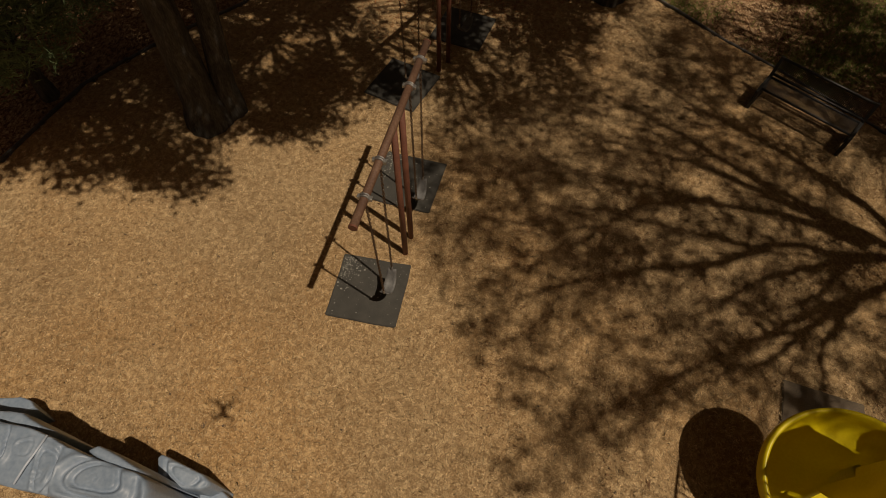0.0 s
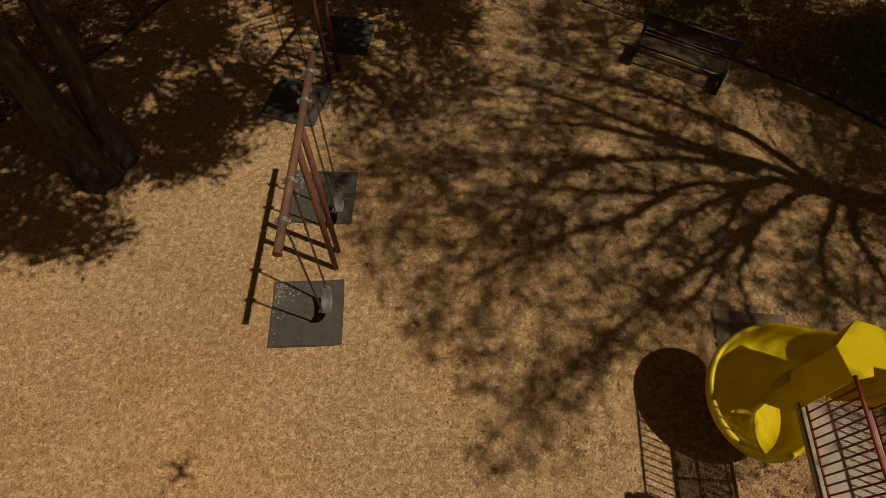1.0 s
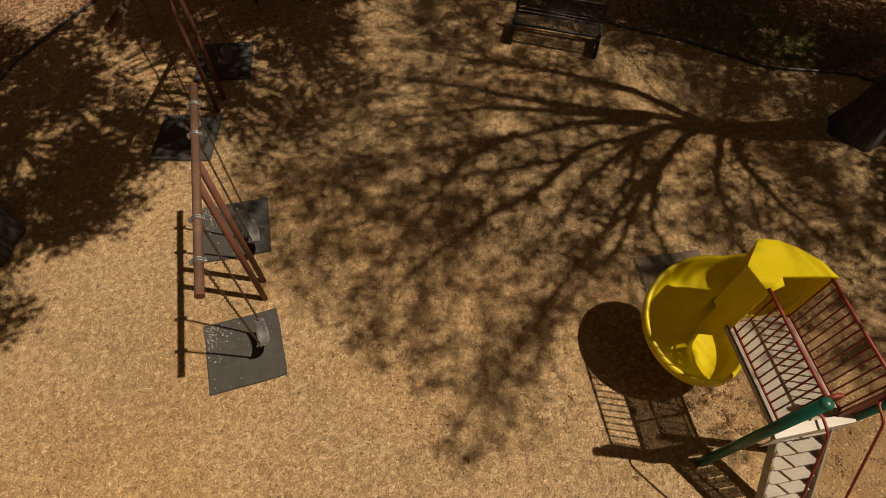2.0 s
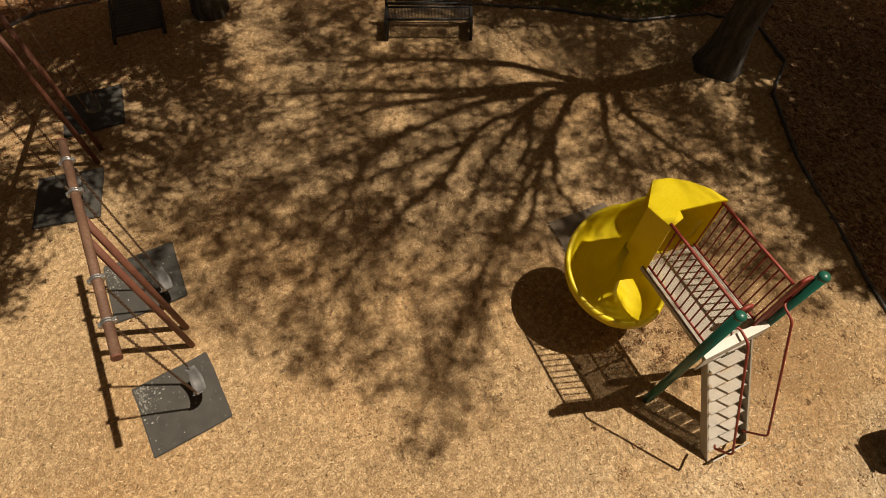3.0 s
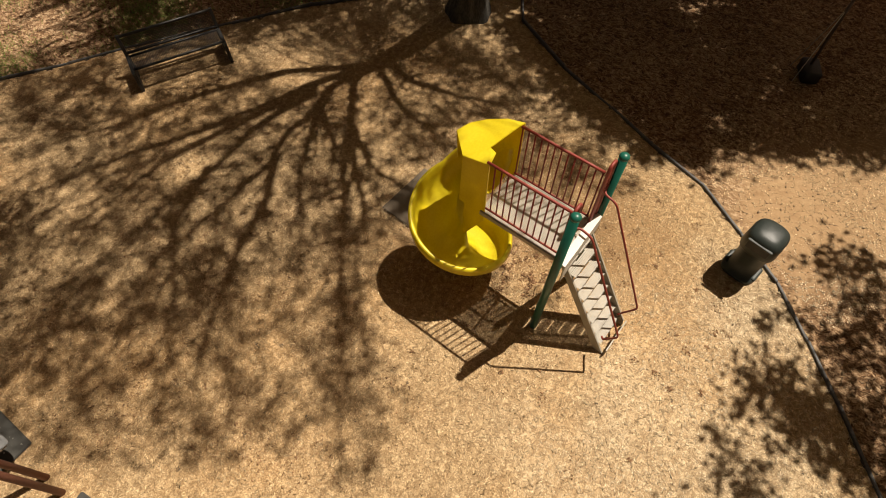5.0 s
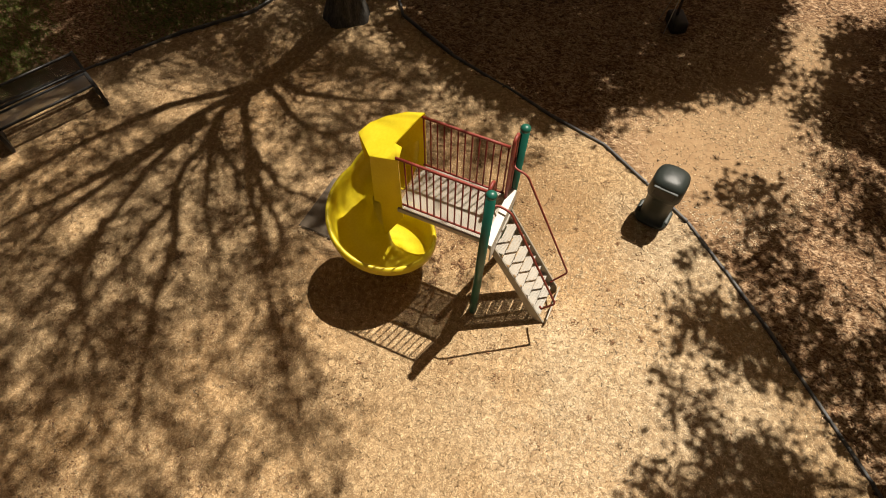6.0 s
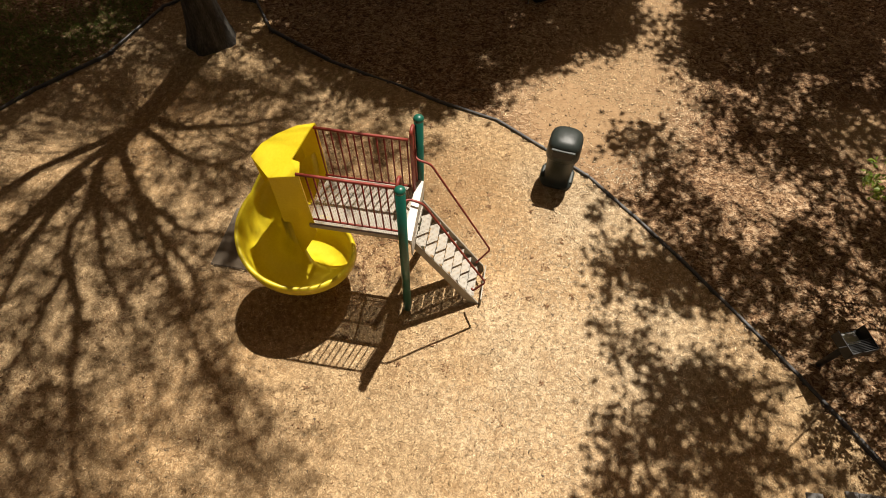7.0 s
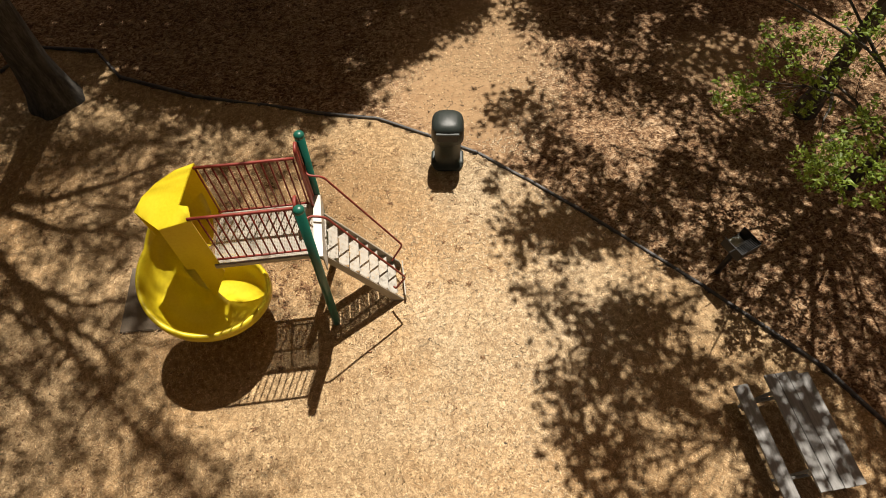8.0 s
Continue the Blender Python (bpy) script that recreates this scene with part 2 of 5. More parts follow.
SEAM = material("pale_seam", [(0.42, 0.50, 0.60), (0.55, 0.62, 0.71)], 0.5, scale=8, fine=40, bump=0.1)
DUSTY = material("dusty_rubber", [(0.075, 0.058, 0.042), (0.20, 0.15, 0.10)], 0.9, scale=3, fine=60, bump=0.4)
WORN = material("worn_mat_patch", [(0.20, 0.20, 0.18), (0.42, 0.41, 0.36)], 0.9, scale=10, fine=60, bump=0.2, island=0.3)


# ---- small mesh helpers ----
def part(name, bm, mat, parent=None, label="", smooth=False, category="", group="", kind=""):
    me = bpy.data.meshes.new(name)
    bm.normal_update()
    bm.to_mesh(me)
    bm.free()
    me.materials.append(mat)
    if smooth:
        me.shade_smooth()
    ob = new(name, me)
    if parent:
        ob.parent = parent
    return tagged(ob, label, category, group, kind)


def raw(name, verts, faces, mat, parent=None, label="", smooth=False, kind=""):
    me = bpy.data.meshes.new(name)
    me.from_pydata(verts, [], faces)
    me.materials.append(mat)
    if smooth:
        me.shade_smooth()
    ob = new(name, me)
    if parent:
        ob.parent = parent
    return tagged(ob, label, kind=kind)


def thing(name, m, label, category, group=""):
    ob = new(name)
    ob.matrix_world = m
    return tagged(ob, label, category, group)


def box(bm, size, m=Matrix(), bevel=0.0):
    geo = bmesh.ops.create_cube(bm, size=1.0, matrix=m @ Matrix.Diagonal((*size, 1)))
    if bevel:
        edges = list({e for v in geo["verts"] for e in v.link_edges})
        bmesh.ops.bevel(bm, geom=edges, offset=bevel, segments=2, affect="EDGES", profile=0.5)
    return bm


def boxed(size, m=Matrix(), bevel=0.0):
    return box(bmesh.new(), size, m, bevel)


def tube(bm, pts, radii, sides=10, closed=False):
    """A round bar along a line of points; radii: one number or one for each point."""
    pts = [Vector(p) for p in pts]
    if not isinstance(radii, (list, tuple)):
        radii = [radii] * len(pts)
    rings, side = [], None
    for i, p in enumerate(pts):
        a = pts[i - 1] if i or closed else p
        b = pts[(i + 1) % len(pts)] if i + 1 < len(pts) or closed else p
        d = (b - a).normalized()
        if side is None:
            side = d.orthogonal().normalized()
        side = (side - d * side.dot(d)).normalized()
        up = d.cross(side)
        rings.append([bm.verts.new(p + radii[i] * (math.cos(k * math.tau / sides) * side + math.sin(k * math.tau / sides) * up)) for k in range(sides)])
    for i in range(len(rings) if closed else len(rings) - 1):
        r, q = rings[i], rings[(i + 1) % len(rings)]
        for k in range(sides):
            bm.faces.new((r[k], r[(k + 1) % sides], q[(k + 1) % sides], q[k]))
    if not closed:
        bm.faces.new(list(reversed(rings[0])))
        bm.faces.new(rings[-1])
    return bm


def bar(pts, r, sides=10, closed=False):
    return tube(bmesh.new(), pts, r, sides, closed)


def rounded(pts, r, steps=5):
    """The corners of a line of points, rounded by the radius r."""
    pts = [Vector(p) for p in pts]
    out = [pts[0]]
    for a, b, c in zip(pts, pts[1:], pts[2:]):
        u, v = (a - b), (c - b)
        k = min(r, u.length * 0.45, v.length * 0.45)
        p, q = b + u.normalized() * k, b + v.normalized() * k
        for i in range(steps + 1):
            s = i / steps
            out.append(p * (1 - s) ** 2 + b * 2 * s * (1 - s) + q * s * s)
    return out + [pts[-1]]


def perforated(bm, origin, u, v, nx, ny, fill=0.62):
    """A sheet of nx by ny cells from origin along u and v, each cell with a square hole; fill: the hole's width in cells."""
    origin, u, v = Vector(origin), Vector(u), Vector(v)
    e = (1 - fill) / 2
    grid = [[bm.verts.new(origin + u * (i / nx) + v * (j / ny)) for j in range(ny + 1)] for i in range(nx + 1)]
    for i in range(nx):
        for j in range(ny):
            o = [grid[i][j], grid[i + 1][j], grid[i + 1][j + 1], grid[i][j + 1]]
            q = [bm.verts.new(origin + u * ((i + a) / nx) + v * ((j + b) / ny)) for a, b in ((e, e), (1 - e, e), (1 - e, 1 - e), (e, 1 - e))]
            for k in range(4):
                bm.faces.new((o[k], o[(k + 1) % 4], q[(k + 1) % 4], q[k]))
    return bm


def ring(bm, centre, axis, major, minor, seg=20, sides=8):
    axis = Vector(axis).normalized()
    a = axis.orthogonal().normalized()
    b = axis.cross(a)
    return tube(bm, [Vector(centre) + major * (math.cos(i * math.tau / seg) * a + math.sin(i * math.tau / seg) * b) for i in range(seg)], minor, sides, True)


def inside(x, y, poly):
    hit = False
    for (x0, y0), (x1, y1) in zip(poly, poly[1:] + poly[:1]):
        if (y0 > y) != (y1 > y) and x < (x1 - x0) * (y - y0) / (y1 - y0) + x0:
            hit = not hit
    return hit


# ---- ground, mulch bed, edging ----
EAST = [(8.39, 7.94), (9.4, 6.9), (11.0, 6.2), (11.62, 5.4), (11.2, 4.25), (10.3, 3.75), (9.4, 2.4), (8.86, 1.15), (8.36, 0.13), (7.9, -0.97), (7.25, -1.8), (6.63, -2.55), (5.86, -3.2), (5.1, -3.8), (4.08, -4.54), (3.1, -5.24), (2.28, -5.76), (1.55, -6.22), (0.63, -6.62), (-1.0, -7.3)]
NORTH = [(-9.2, 3.6), (-8.9, 5.2), (-8.4, 7.3), (-7.3, 9.0), (-6.16, 10.4), (-5.4, 11.7), (-3.6, 13.6), (-1.54, 14.1), (-0.06, 13.8), (1.1, 13.5), (2.4, 12.7), (3.15, 12.02), (4.35, 11.08), (5.33, 10.39), (7.03, 9.08)]
SOUTH = [(-4.0, -8.6), (-9.5, -7.5), (-10.5, -2.0)]
LOOP = NORTH + EAST + SOUTH

bm = bmesh.new()
bm.faces.new([bm.verts.new(p) for p in ((-2500, -2500, -0.03), (2500, -2500, -0.03), (2500, 2500, -0.03), (-2500, 2500, -0.03))])
part("ground", bm, LITTER, label="brown soil covered with fallen leaves", category="ground", kind="structure")


def bed_height(x, y):
    return 0.018 * noise.noise((x * 0.55, y * 0.55, 0)) + 0.010 * noise.noise((x * 2.1, y * 2.1, 3)) - 0.012


def sheet(poly, step, height, x0, x1, y0, y1):
    """A grid of small faces over the inside of poly, with a height at each corner."""
    nx, ny = round((x1 - x0) / step), round((y1 - y0) / step)
    index, verts, faces = {}, [], []

    def corner(i, j):
        if (i, j) not in index:
            x, y = x0 + i * step, y0 + j * step
            index[i, j] = len(verts)
            verts.append((x, y, height(x, y)))
        return index[i, j]
    for i in range(nx):
        for j in range(ny):
            if inside(x0 + (i + 0.5) * step, y0 + (j + 0.5) * step, poly):
                faces.append((corner(i, j), corner(i + 1, j), corner(i + 1, j + 1), corner(i, j + 1)))
    return verts, faces


ob = raw("mulch_bed", *sheet(LOOP, 0.2, bed_height, -10.6, 11.8, -8.8, 14.2), MULCH, label="play area bed of golden wood chip mulch", smooth=True, kind="structure")
tagged(ob, category="mulch")
PATCH = [(9.6, -0.4), (8.2, -0.9), (7.75, -1.45), (7.1, -2.3), (6.55, -2.95), (6.3, -3.5), (7.3, -4.3), (8.6, -5.3), (10.4, -5.0), (12.5, -5.4), (13, -3.2), (11.0, -2.0)]
BARE = [(7.0, -1.7), (8.3, -1.3), (9.0, -2.3), (8.3, -3.4), (6.9, -3.3)]
PATCH2 = [(8.5, -7.0), (8.3, -9.2), (7.2, -8.8), (6.9, -7.6), (7.6, -6.9)]


def edging(line, name):
    """Lengths of plastic landscape timber, end to end along a line, each a piece with a rounded top."""
    root = tagged(new(name), "black plastic landscape edging round the mulch", "edging", kind="structure")
    for (x0, y0), (x1, y1) in zip(line, line[1:]):
        d = Vector((x1 - x0, y1 - y0, 0))
        n = max(1, round(d.length / 1.25))
        for k in range(n):
            c = Vector((x0, y0, 0)) + d * ((k + 0.5) / n)
            bm = bmesh.new()
            h = 0.040 + 0.016 * math.sin(c.x * 3 + c.y * 5)
            box(bm, (d.length / n + 0.012, 0.054, h + 0.06), Matrix.Translation((0, 0, h / 2 - 0.03)), 0.022)
            tube(bm, [(d.length / n / 2 - 0.05, 0, h - 0.01), (d.length / n / 2 - 0.05, 0, h + 0.006)], 0.022, 8)
            ob = part("timber", bm, EDGING, root)
            ob.matrix_basis = Matrix.Translation(c) @ pose(0, 0, 0, 0, 1.5 * math.sin(c.x * 7), math.degrees(math.atan2(d.y, d.x)) + 1.5 * math.sin(c.y * 9))
    return root


edging(NORTH, "edging_north")
edging([NORTH[-1]] + EAST, "edging_east")


# ---- trees ----
def limb_line(a, b, bend, rng, n=6):
    a, b = Vector(a), Vector(b)
    side = Vector((rng.uniform(-1, 1), rng.uniform(-1, 1), rng.uniform(-0.4, 0.4))) * bend
    return [a.lerp(b, i / n) + side * math.sin(math.pi * i / n) + Vector((rng.uniform(-1, 1), rng.uniform(-1, 1), 0)) * bend * 0.12 * (0 < i < n) for i in range(n + 1)]


def trunk_mesh(line, radii, flare, sides=36):
    """A trunk with root flare and furrowed bark."""
    bm = bmesh.new()
    low = [0.12, 0.25, 0.4, 0.6]
    line, radii = [line[0]] + [line[0].lerp(line[1], q) for q in low] + line[1:], [radii[0]] * 5 + list(radii[1:])
    tube(bm, line, radii, sides)
    base = line[0].z
    for v in bm.verts:
        k = max(0.0, 1 - (v.co.z - base) / 0.9)
        c = line[0]
        a = math.atan2(v.co.y - c.y, v.co.x - c.x)
        grow = 1 + flare * k * k * (1 + 0.22 * math.sin(5 * a + flare * 9) + 0.12 * math.sin(3 * a)) + 0.045 * math.sin(9 * a)
        v.co.x, v.co.y = c.x + (v.co.x - c.x) * grow, c.y + (v.co.y - c.y) * grow
    return bm


def leaf_cloud(tips, per, size, spread, rng, droop=0.0, slim=0.30):
    """Many small folded leaves round the tips: vertices and faces."""
    k = len(tips) * per
    centres = np.repeat(np.array([tuple(t) for t in tips]), per, axis=0) + rng.normal(0, spread, (k, 3)) * (1, 1, 0.6)
    d = rng.normal(0, 1, (k, 3)) * (1, 1, 0.5) - (0, 0, droop)
    d /= np.linalg.norm(d, axis=1)[:, None]
    w = np.cross(d, rng.normal(0, 1, (k, 3)) + (0, 0, 1.2))
    w /= np.linalg.norm(w, axis=1)[:, None]
    up = np.cross(d, w)
    s = (size * rng.uniform(0.6, 1.35, k))[:, None]
    verts = np.stack([centres - d * s * 0.5, centres + w * s * slim + up * s * 0.08, centres + d * s * 0.55, centres - w * s * slim + up * s * 0.08], 1).reshape(-1, 3)
    i = np.arange(k)[:, None] * 4
    return verts.tolist(), np.concatenate([i + (0, 1, 2), i + (0, 2, 3)]).tolist()


def wavering(line, amount, rng):
    """A limb with a few more bends in it."""
    out = []
    for a, b in zip(line, line[1:]):
        d = (b - a).length * amount
        out += [a] + [a.lerp(b, k) + Vector((rng.uniform(-d, d), rng.uniform(-d, d), 0)) for k in (0.33, 0.67)]
    return out + [line[-1]]


def tree(base, radius, trunk, limbs, blobs, twigs, per, leaf, mat, label, seed, spread=0.16, flare=0.45, name="tree", twig_r=0.018, bark=BARK, droop=0.0, slim=0.30, side=0, stem=None, gaps=-0.22, thin=3, heavy=0.36, taper=0.55, patches=()):
    """trunk: the line up the stem; limbs: lists of points; blobs: ellipsoids (x, y, z, rx, ry, rz, share) that the twigs' tips fill;
    patches: (outline on the ground, lowest, highest, tufts, leaves in a tuft in twig tips, holes), layers of foliage that shade that outline."""
    rng, nrng = random.Random(seed), np.random.default_rng(seed)
    root = thing(name, Matrix(), label, "tree")
    trunk = [Vector(p) for p in trunk]
    n = len(trunk)
    part("trunk", trunk_mesh(trunk, [radius * (1 - taper * i / (n - 1)) for i in range(n)], flare), bark, root, smooth=True)
    nodes = [(p, radius * 0.4) for p in trunk[n // 2:]]
    if stem:
        stem = [Vector(p) for p in stem]
        part("stem", trunk_mesh(stem, [radius * 0.62 * (1 - 0.10 * i) for i in range(len(stem))], flare), bark, root, smooth=True)
    branches = []
    for line in limbs:
        line = wavering([Vector(p) for p in line], 0.022, rng)
        m = len(line)
        r0 = min(radius * heavy, 0.04 + 0.009 * sum((b - a).length for a, b in zip(line, line[1:])))
        for k in range(side):
            s = (k + 1 + rng.uniform(-0.4, 0.4)) / (side + 1) * (m - 1)
            a = line[int(s)].lerp(line[min(int(s) + 1, m - 1)], s - int(s))
            way = (line[min(int(s) + 1, m - 1)] - line[int(s)]).normalized()
            out = Vector((-way.y, way.x, 0.25)) * (1 if k % 2 else -1)
            b = a + (way * rng.uniform(0.7, 1.1) + out * rng.uniform(0.35, 0.8)) * rng.uniform(1.2, 3.2)
            branches.append(limb_line(a, b, 0.15, rng, 4))
        part("limb", bar(line, [r0 * (1 - 0.74 * i / (m - 1)) for i in range(m)], 8), bark, root, smooth=True)
        nodes += [(a.lerp(b, s), r0 * 0.4) for a, b in zip(line, line[1:]) for s in (0, 0.33, 0.66)]
    for line in branches:
        part("branch", bar(line, [0.026 * (1 - 0.2 * i) for i in range(5)], 5), bark, root, smooth=True)
        nodes += [(p, 0.02) for p in line]
    tips = []
    total = sum(b[6] for b in blobs)
    for x, y, z, rx, ry, rz, share in blobs:
        for _ in range(round(twigs * share / total)):
            while True:
                q = Vector((rng.uniform(-1, 1), rng.uniform(-1, 1), rng.uniform(-1, 1)))
                if q.length < 1:
                    break
            p = Vector((x + q.x * rx, y + q.y * ry, z + q.z * rz))
            if 0.6 * noise.noise((p.x * 0.45, p.y * 0.45, p.z * 0.3 + seed)) + 0.55 * noise.noise((p.x * 1.2, p.y * 1.2, p.z * 0.5 + seed)) + 0.6 * noise.noise((p.x * 2.7, p.y * 2.7, p.z * 0.7 + seed)) > gaps:
                tips.append(p)
    tufts = []
    for outline, low, high, count, dense, holes in patches:
        x0, x1, y0, y1 = min(p[0] for p in outline), max(p[0] for p in outline), min(p[1] for p in outline), max(p[1] for p in outline)
        made = 0
        while made < count:
            gx, gy = rng.uniform(x0, x1), rng.uniform(y0, y1)
            if inside(gx + rng.gauss(0, 0.2), gy + rng.gauss(0, 0.2), outline) and noise.noise((gx * 0.7, gy * 0.7, seed)) + 0.8 * noise.noise((gx * 1.9, gy * 1.9, seed + 5)) + rng.gauss(0, 0.12) > holes:
                z = rng.uniform(low, high)
                tufts += [Vector((gx + 0.4185 * z, gy - 0.2076 * z, z))] * dense
                made += 1
    co = np.array([tuple(p) for p, _ in nodes])
    bm = bmesh.new()
    for p in tips[::thin] + list(dict.fromkeys(tuple(p) for p in tufts)):
        p = Vector(p)
        gap = np.linalg.norm(co - np.array(p) + (0, 0, 0.5), axis=1)
        a = nodes[int(gap.argmin())][0]
        if (p - a).length > 1.3:
            a = p.lerp(a, 1.3 / (p - a).length)
        line = limb_line(a, p, 0.12 * (p - a).length, rng, 4)
        tube(bm, line, [twig_r * (1.5 - 0.3 * i) for i in range(5)], 4)
    part("twig_work", bm, TWIG, root, kind="stuff")
    raw("crown", *leaf_cloud(tips + tufts, per, leaf, spread, nrng, droop, slim), mat, root, kind="stuff")
    return root


def lifted(points, z0, z1):
    """The places at heights from z0 to z1 whose shadows fall on the given places of the ground."""
    n = len(points) - 1
    out = []
    for i, (x, y) in enumerate(points):
        z = z0 + (z1 - z0) * i / n
        out.append((x + 0.4185 * z, y - 0.2076 * z, z))
    return out


FORK = 6.5
oak_limbs = [
    lifted([(7.4, 5.8), (6.4, 6.5), (5.5, 6.9), (4.4, 7.5), (3.5, 8.1), (2.6, 8.6), (1.7, 9.1), (0.9, 9.6)], FORK, 14),
    lifted([(6.4, 6.4), (5.2, 6.9), (4.2, 7.3), (3.5, 7.6), (2.6, 7.7), (1.4, 7.9)], FORK + 0.9, 14),
    lifted([(6.2, 6.3), (5.7, 6.5), (4.9, 6.7), (4.1, 6.7), (3.1, 6.8), (2.2, 6.9), (1.2, 7.0)], FORK + 1.1, 14.5),
    lifted([(7.4, 5.9), (6.4, 7.2), (5.5, 7.9), (4.6, 8.5), (3.6, 9.0), (2.9, 9.5)], FORK, 12),
    lifted([(7.0, 5.9), (6.6, 6.1), (5.8, 6.0), (5.2, 6.1), (4.4, 5.9), (3.6, 6.0), (2.7, 6.1), (1.6, 6.2), (0.4, 6.1)], FORK + 0.4, 15.5),
    lifted([(6.3, 6.05), (5.8, 5.9), (5.1, 5.6), (4.5, 5.3), (3.8, 4.7), (2.9, 4.1)], FORK + 1.0, 14.5),
    lifted([(7.3, 5.85), (6.9, 5.8), (6.1, 5.3), (5.3, 4.9), (4.6, 4.4), (3.7, 3.8), (3.0, 3.3), (2.4, 2.9), (1.6, 2.4)], FORK + 0.1, 15.5),
    lifted([(6.5, 6.1), (6.1, 6.0), (5.7, 5.6), (5.4, 5.2), (4.9, 4.9), (4.2, 4.6)], FORK + 0.8, 13),
    lifted([(6.1, 5.3), (5.3, 4.7), (4.6, 4.0), (3.9, 3.4)], FORK + 1.2, 12.5),
    lifted([(5.9, 5.1), (5.3, 4.3), (5.2, 3.5)], FORK + 1.4, 11.5),
    lifted([(7.6, 5.7), (7.4, 5.5), (6.8, 4.6), (6.6, 3.9), (6.3, 3.3)], FORK, 12),
    lifted([(7.7, 5.6), (7.5, 4.8), (7.6, 3.8), (7.9, 2.9)], FORK - 0.2, 11),
    lifted([(4.6, 5.9), (3.9, 5.5), (2.8, 5.2), (1.6, 4.7), (0.6, 4.2)], 9.6, 14.5),
    lifted([(3.8, 6.8), (2.6, 6.5), (1.6, 5.5), (0.9, 5.0)], 10.6, 15),
]
OAK_SHADE = [(-1.3, 5.7), (-0.5, 4.2), (0.35, 3.0), (0.45, 1.9), (0.9, 1.25), (1.6, 1.3), (2.1, 1.8), (2.9, 2.3), (4.2, 2.7), (5.0, 3.2), (7.4, 3.2), (8.8, 2.6), (9.2, 3.4), (9.2, 5.4), (8.2, 7.6), (6.6, 9.4), (5.4, 11.0), (3.8, 12.2), (1.6, 12.4), (0.3, 10.6), (-1.0, 8.5), (-1.7, 7.0)]
OAK_FRINGE = [(2.9, 2.3), (3.9, 1.4), (4.5, 0.3), (5.6, 0.8), (6.6, -0.4), (7.6, 0.1), (8.7, 1.3), (8.9, 2.6), (7.4, 3.2), (5.0, 3.2)]


def over(sx, sy, z, rx, ry, rz, share):
    """An ellipsoid of foliage at height z that shades the ground round (sx, sy)."""
    return (sx + 0.4185 * z, sy - 0.2076 * z, z, rx, ry, rz, share)


tree((10, 4.9, 0), 0.35, [(10.0, 4.95, -0.1), (9.98, 4.9, 0.9), (9.95, 4.8, 2.0), (9.93, 4.62, 4.0)] + lifted([(7.5, 5.75), (6.9, 6.0)], FORK, FORK + 1), oak_limbs,
     [over(8.6, 3.8, 11.0, 1.6, 1.8, 1.4, 1.0)], 240, 13, 0.083, LEAF, "tall oak with furrowed grey bark and thin spring leaves", 11, side=12, spread=0.085, flare=0.55, twig_r=0.006, thin=1, heavy=0.29, taper=0.58,
     patches=[([(3.5, 3.2), (7.4, 3.4), (8.8, 5.0), (7.0, 7.6), (4.0, 8.6)], 10.5, 13.5, 170, 1, -0.4), (OAK_SHADE, 11.0, 14.5, 2850, 1, -0.45), ([(-1.2, 6.2), (0.0, 4.9), (1.2, 4.3), (4.0, 4.8), (4.5, 6.4), (3.0, 8.8), (-0.6, 8.4)], 11.0, 14.0, 260, 1, -0.5), ([(2.5, 9.5), (4.8, 8.2), (7.4, 7.4), (8.0, 9.0), (5.6, 11.2), (3.4, 12.6)], 10.5, 12.5, 360, 1, -0.45), (OAK_FRINGE, 9.5, 12.0, 350, 1, -0.1), ([(6.2, 9.3), (8.0, 7.4), (9.2, 5.4), (10.6, 4.5), (11.5, 5.4), (11.0, 6.2), (9.4, 7.0), (7.0, 9.2)], 10.0, 12.0, 620, 1, -0.4)])
tree((1.75, 12.2, 0), 0.34, [(1.75, 12.2, -0.1), (1.78, 12.2, 0.6), (1.95, 12.2, 2.5), (2.1, 12.3, 5.0), (2.2, 12.3, 7.5)],
     [[(2.1, 12.3, 5.0), (3.0, 11.6, 7.5), (3.9, 10.8, 10)], [(2.2, 12.3, 6.5), (1.2, 11.2, 8.5), (0.4, 10.4, 10.5)], [(2.2, 12.3, 7.0), (3.4, 13.6, 9.5), (4.4, 14.5, 11)]],
     [over(-1.9, 12.9, 10.0, 2.2, 1.9, 1.8, 0.6), over(9.5, 8.9, 10.0, 2.5, 1.8, 1.6, 0.3)], 1500, 10, 0.13, LEAF, "tall tree with dark bark at the edge of the mulch", 12, side=4, flare=0.25, spread=0.14, thin=1,
     patches=[([(9.5, 6.9), (11.2, 6.3), (13.5, 7.0), (12.5, 10.5), (9.0, 12.0), (7.2, 10.2), (7.4, 9.0)], 9.0, 11.0, 600, 2, -0.5), ([(5.4, 10.6), (7.0, 9.2), (8.2, 8.6), (9.0, 11.5), (7.0, 13.5), (5.6, 12.6)], 9.0, 11.0, 260, 2, -0.45), ([(-1.5, 7.4), (0.5, 8.0), (1.7, 9.2), (1.1, 11.0), (0.0, 12.3), (-1.3, 10.6), (-1.5, 9.0)], 9.0, 11.5, 200, 1, -0.3), ([(-0.5, 11.2), (1.0, 10.5), (2.0, 11.0), (2.3, 12.1), (1.6, 13.7), (-0.4, 14.4), (-2.8, 14.4), (-2.8, 13.0), (-0.7, 12.7)], 9.0, 11.0, 370, 2, -0.35)])
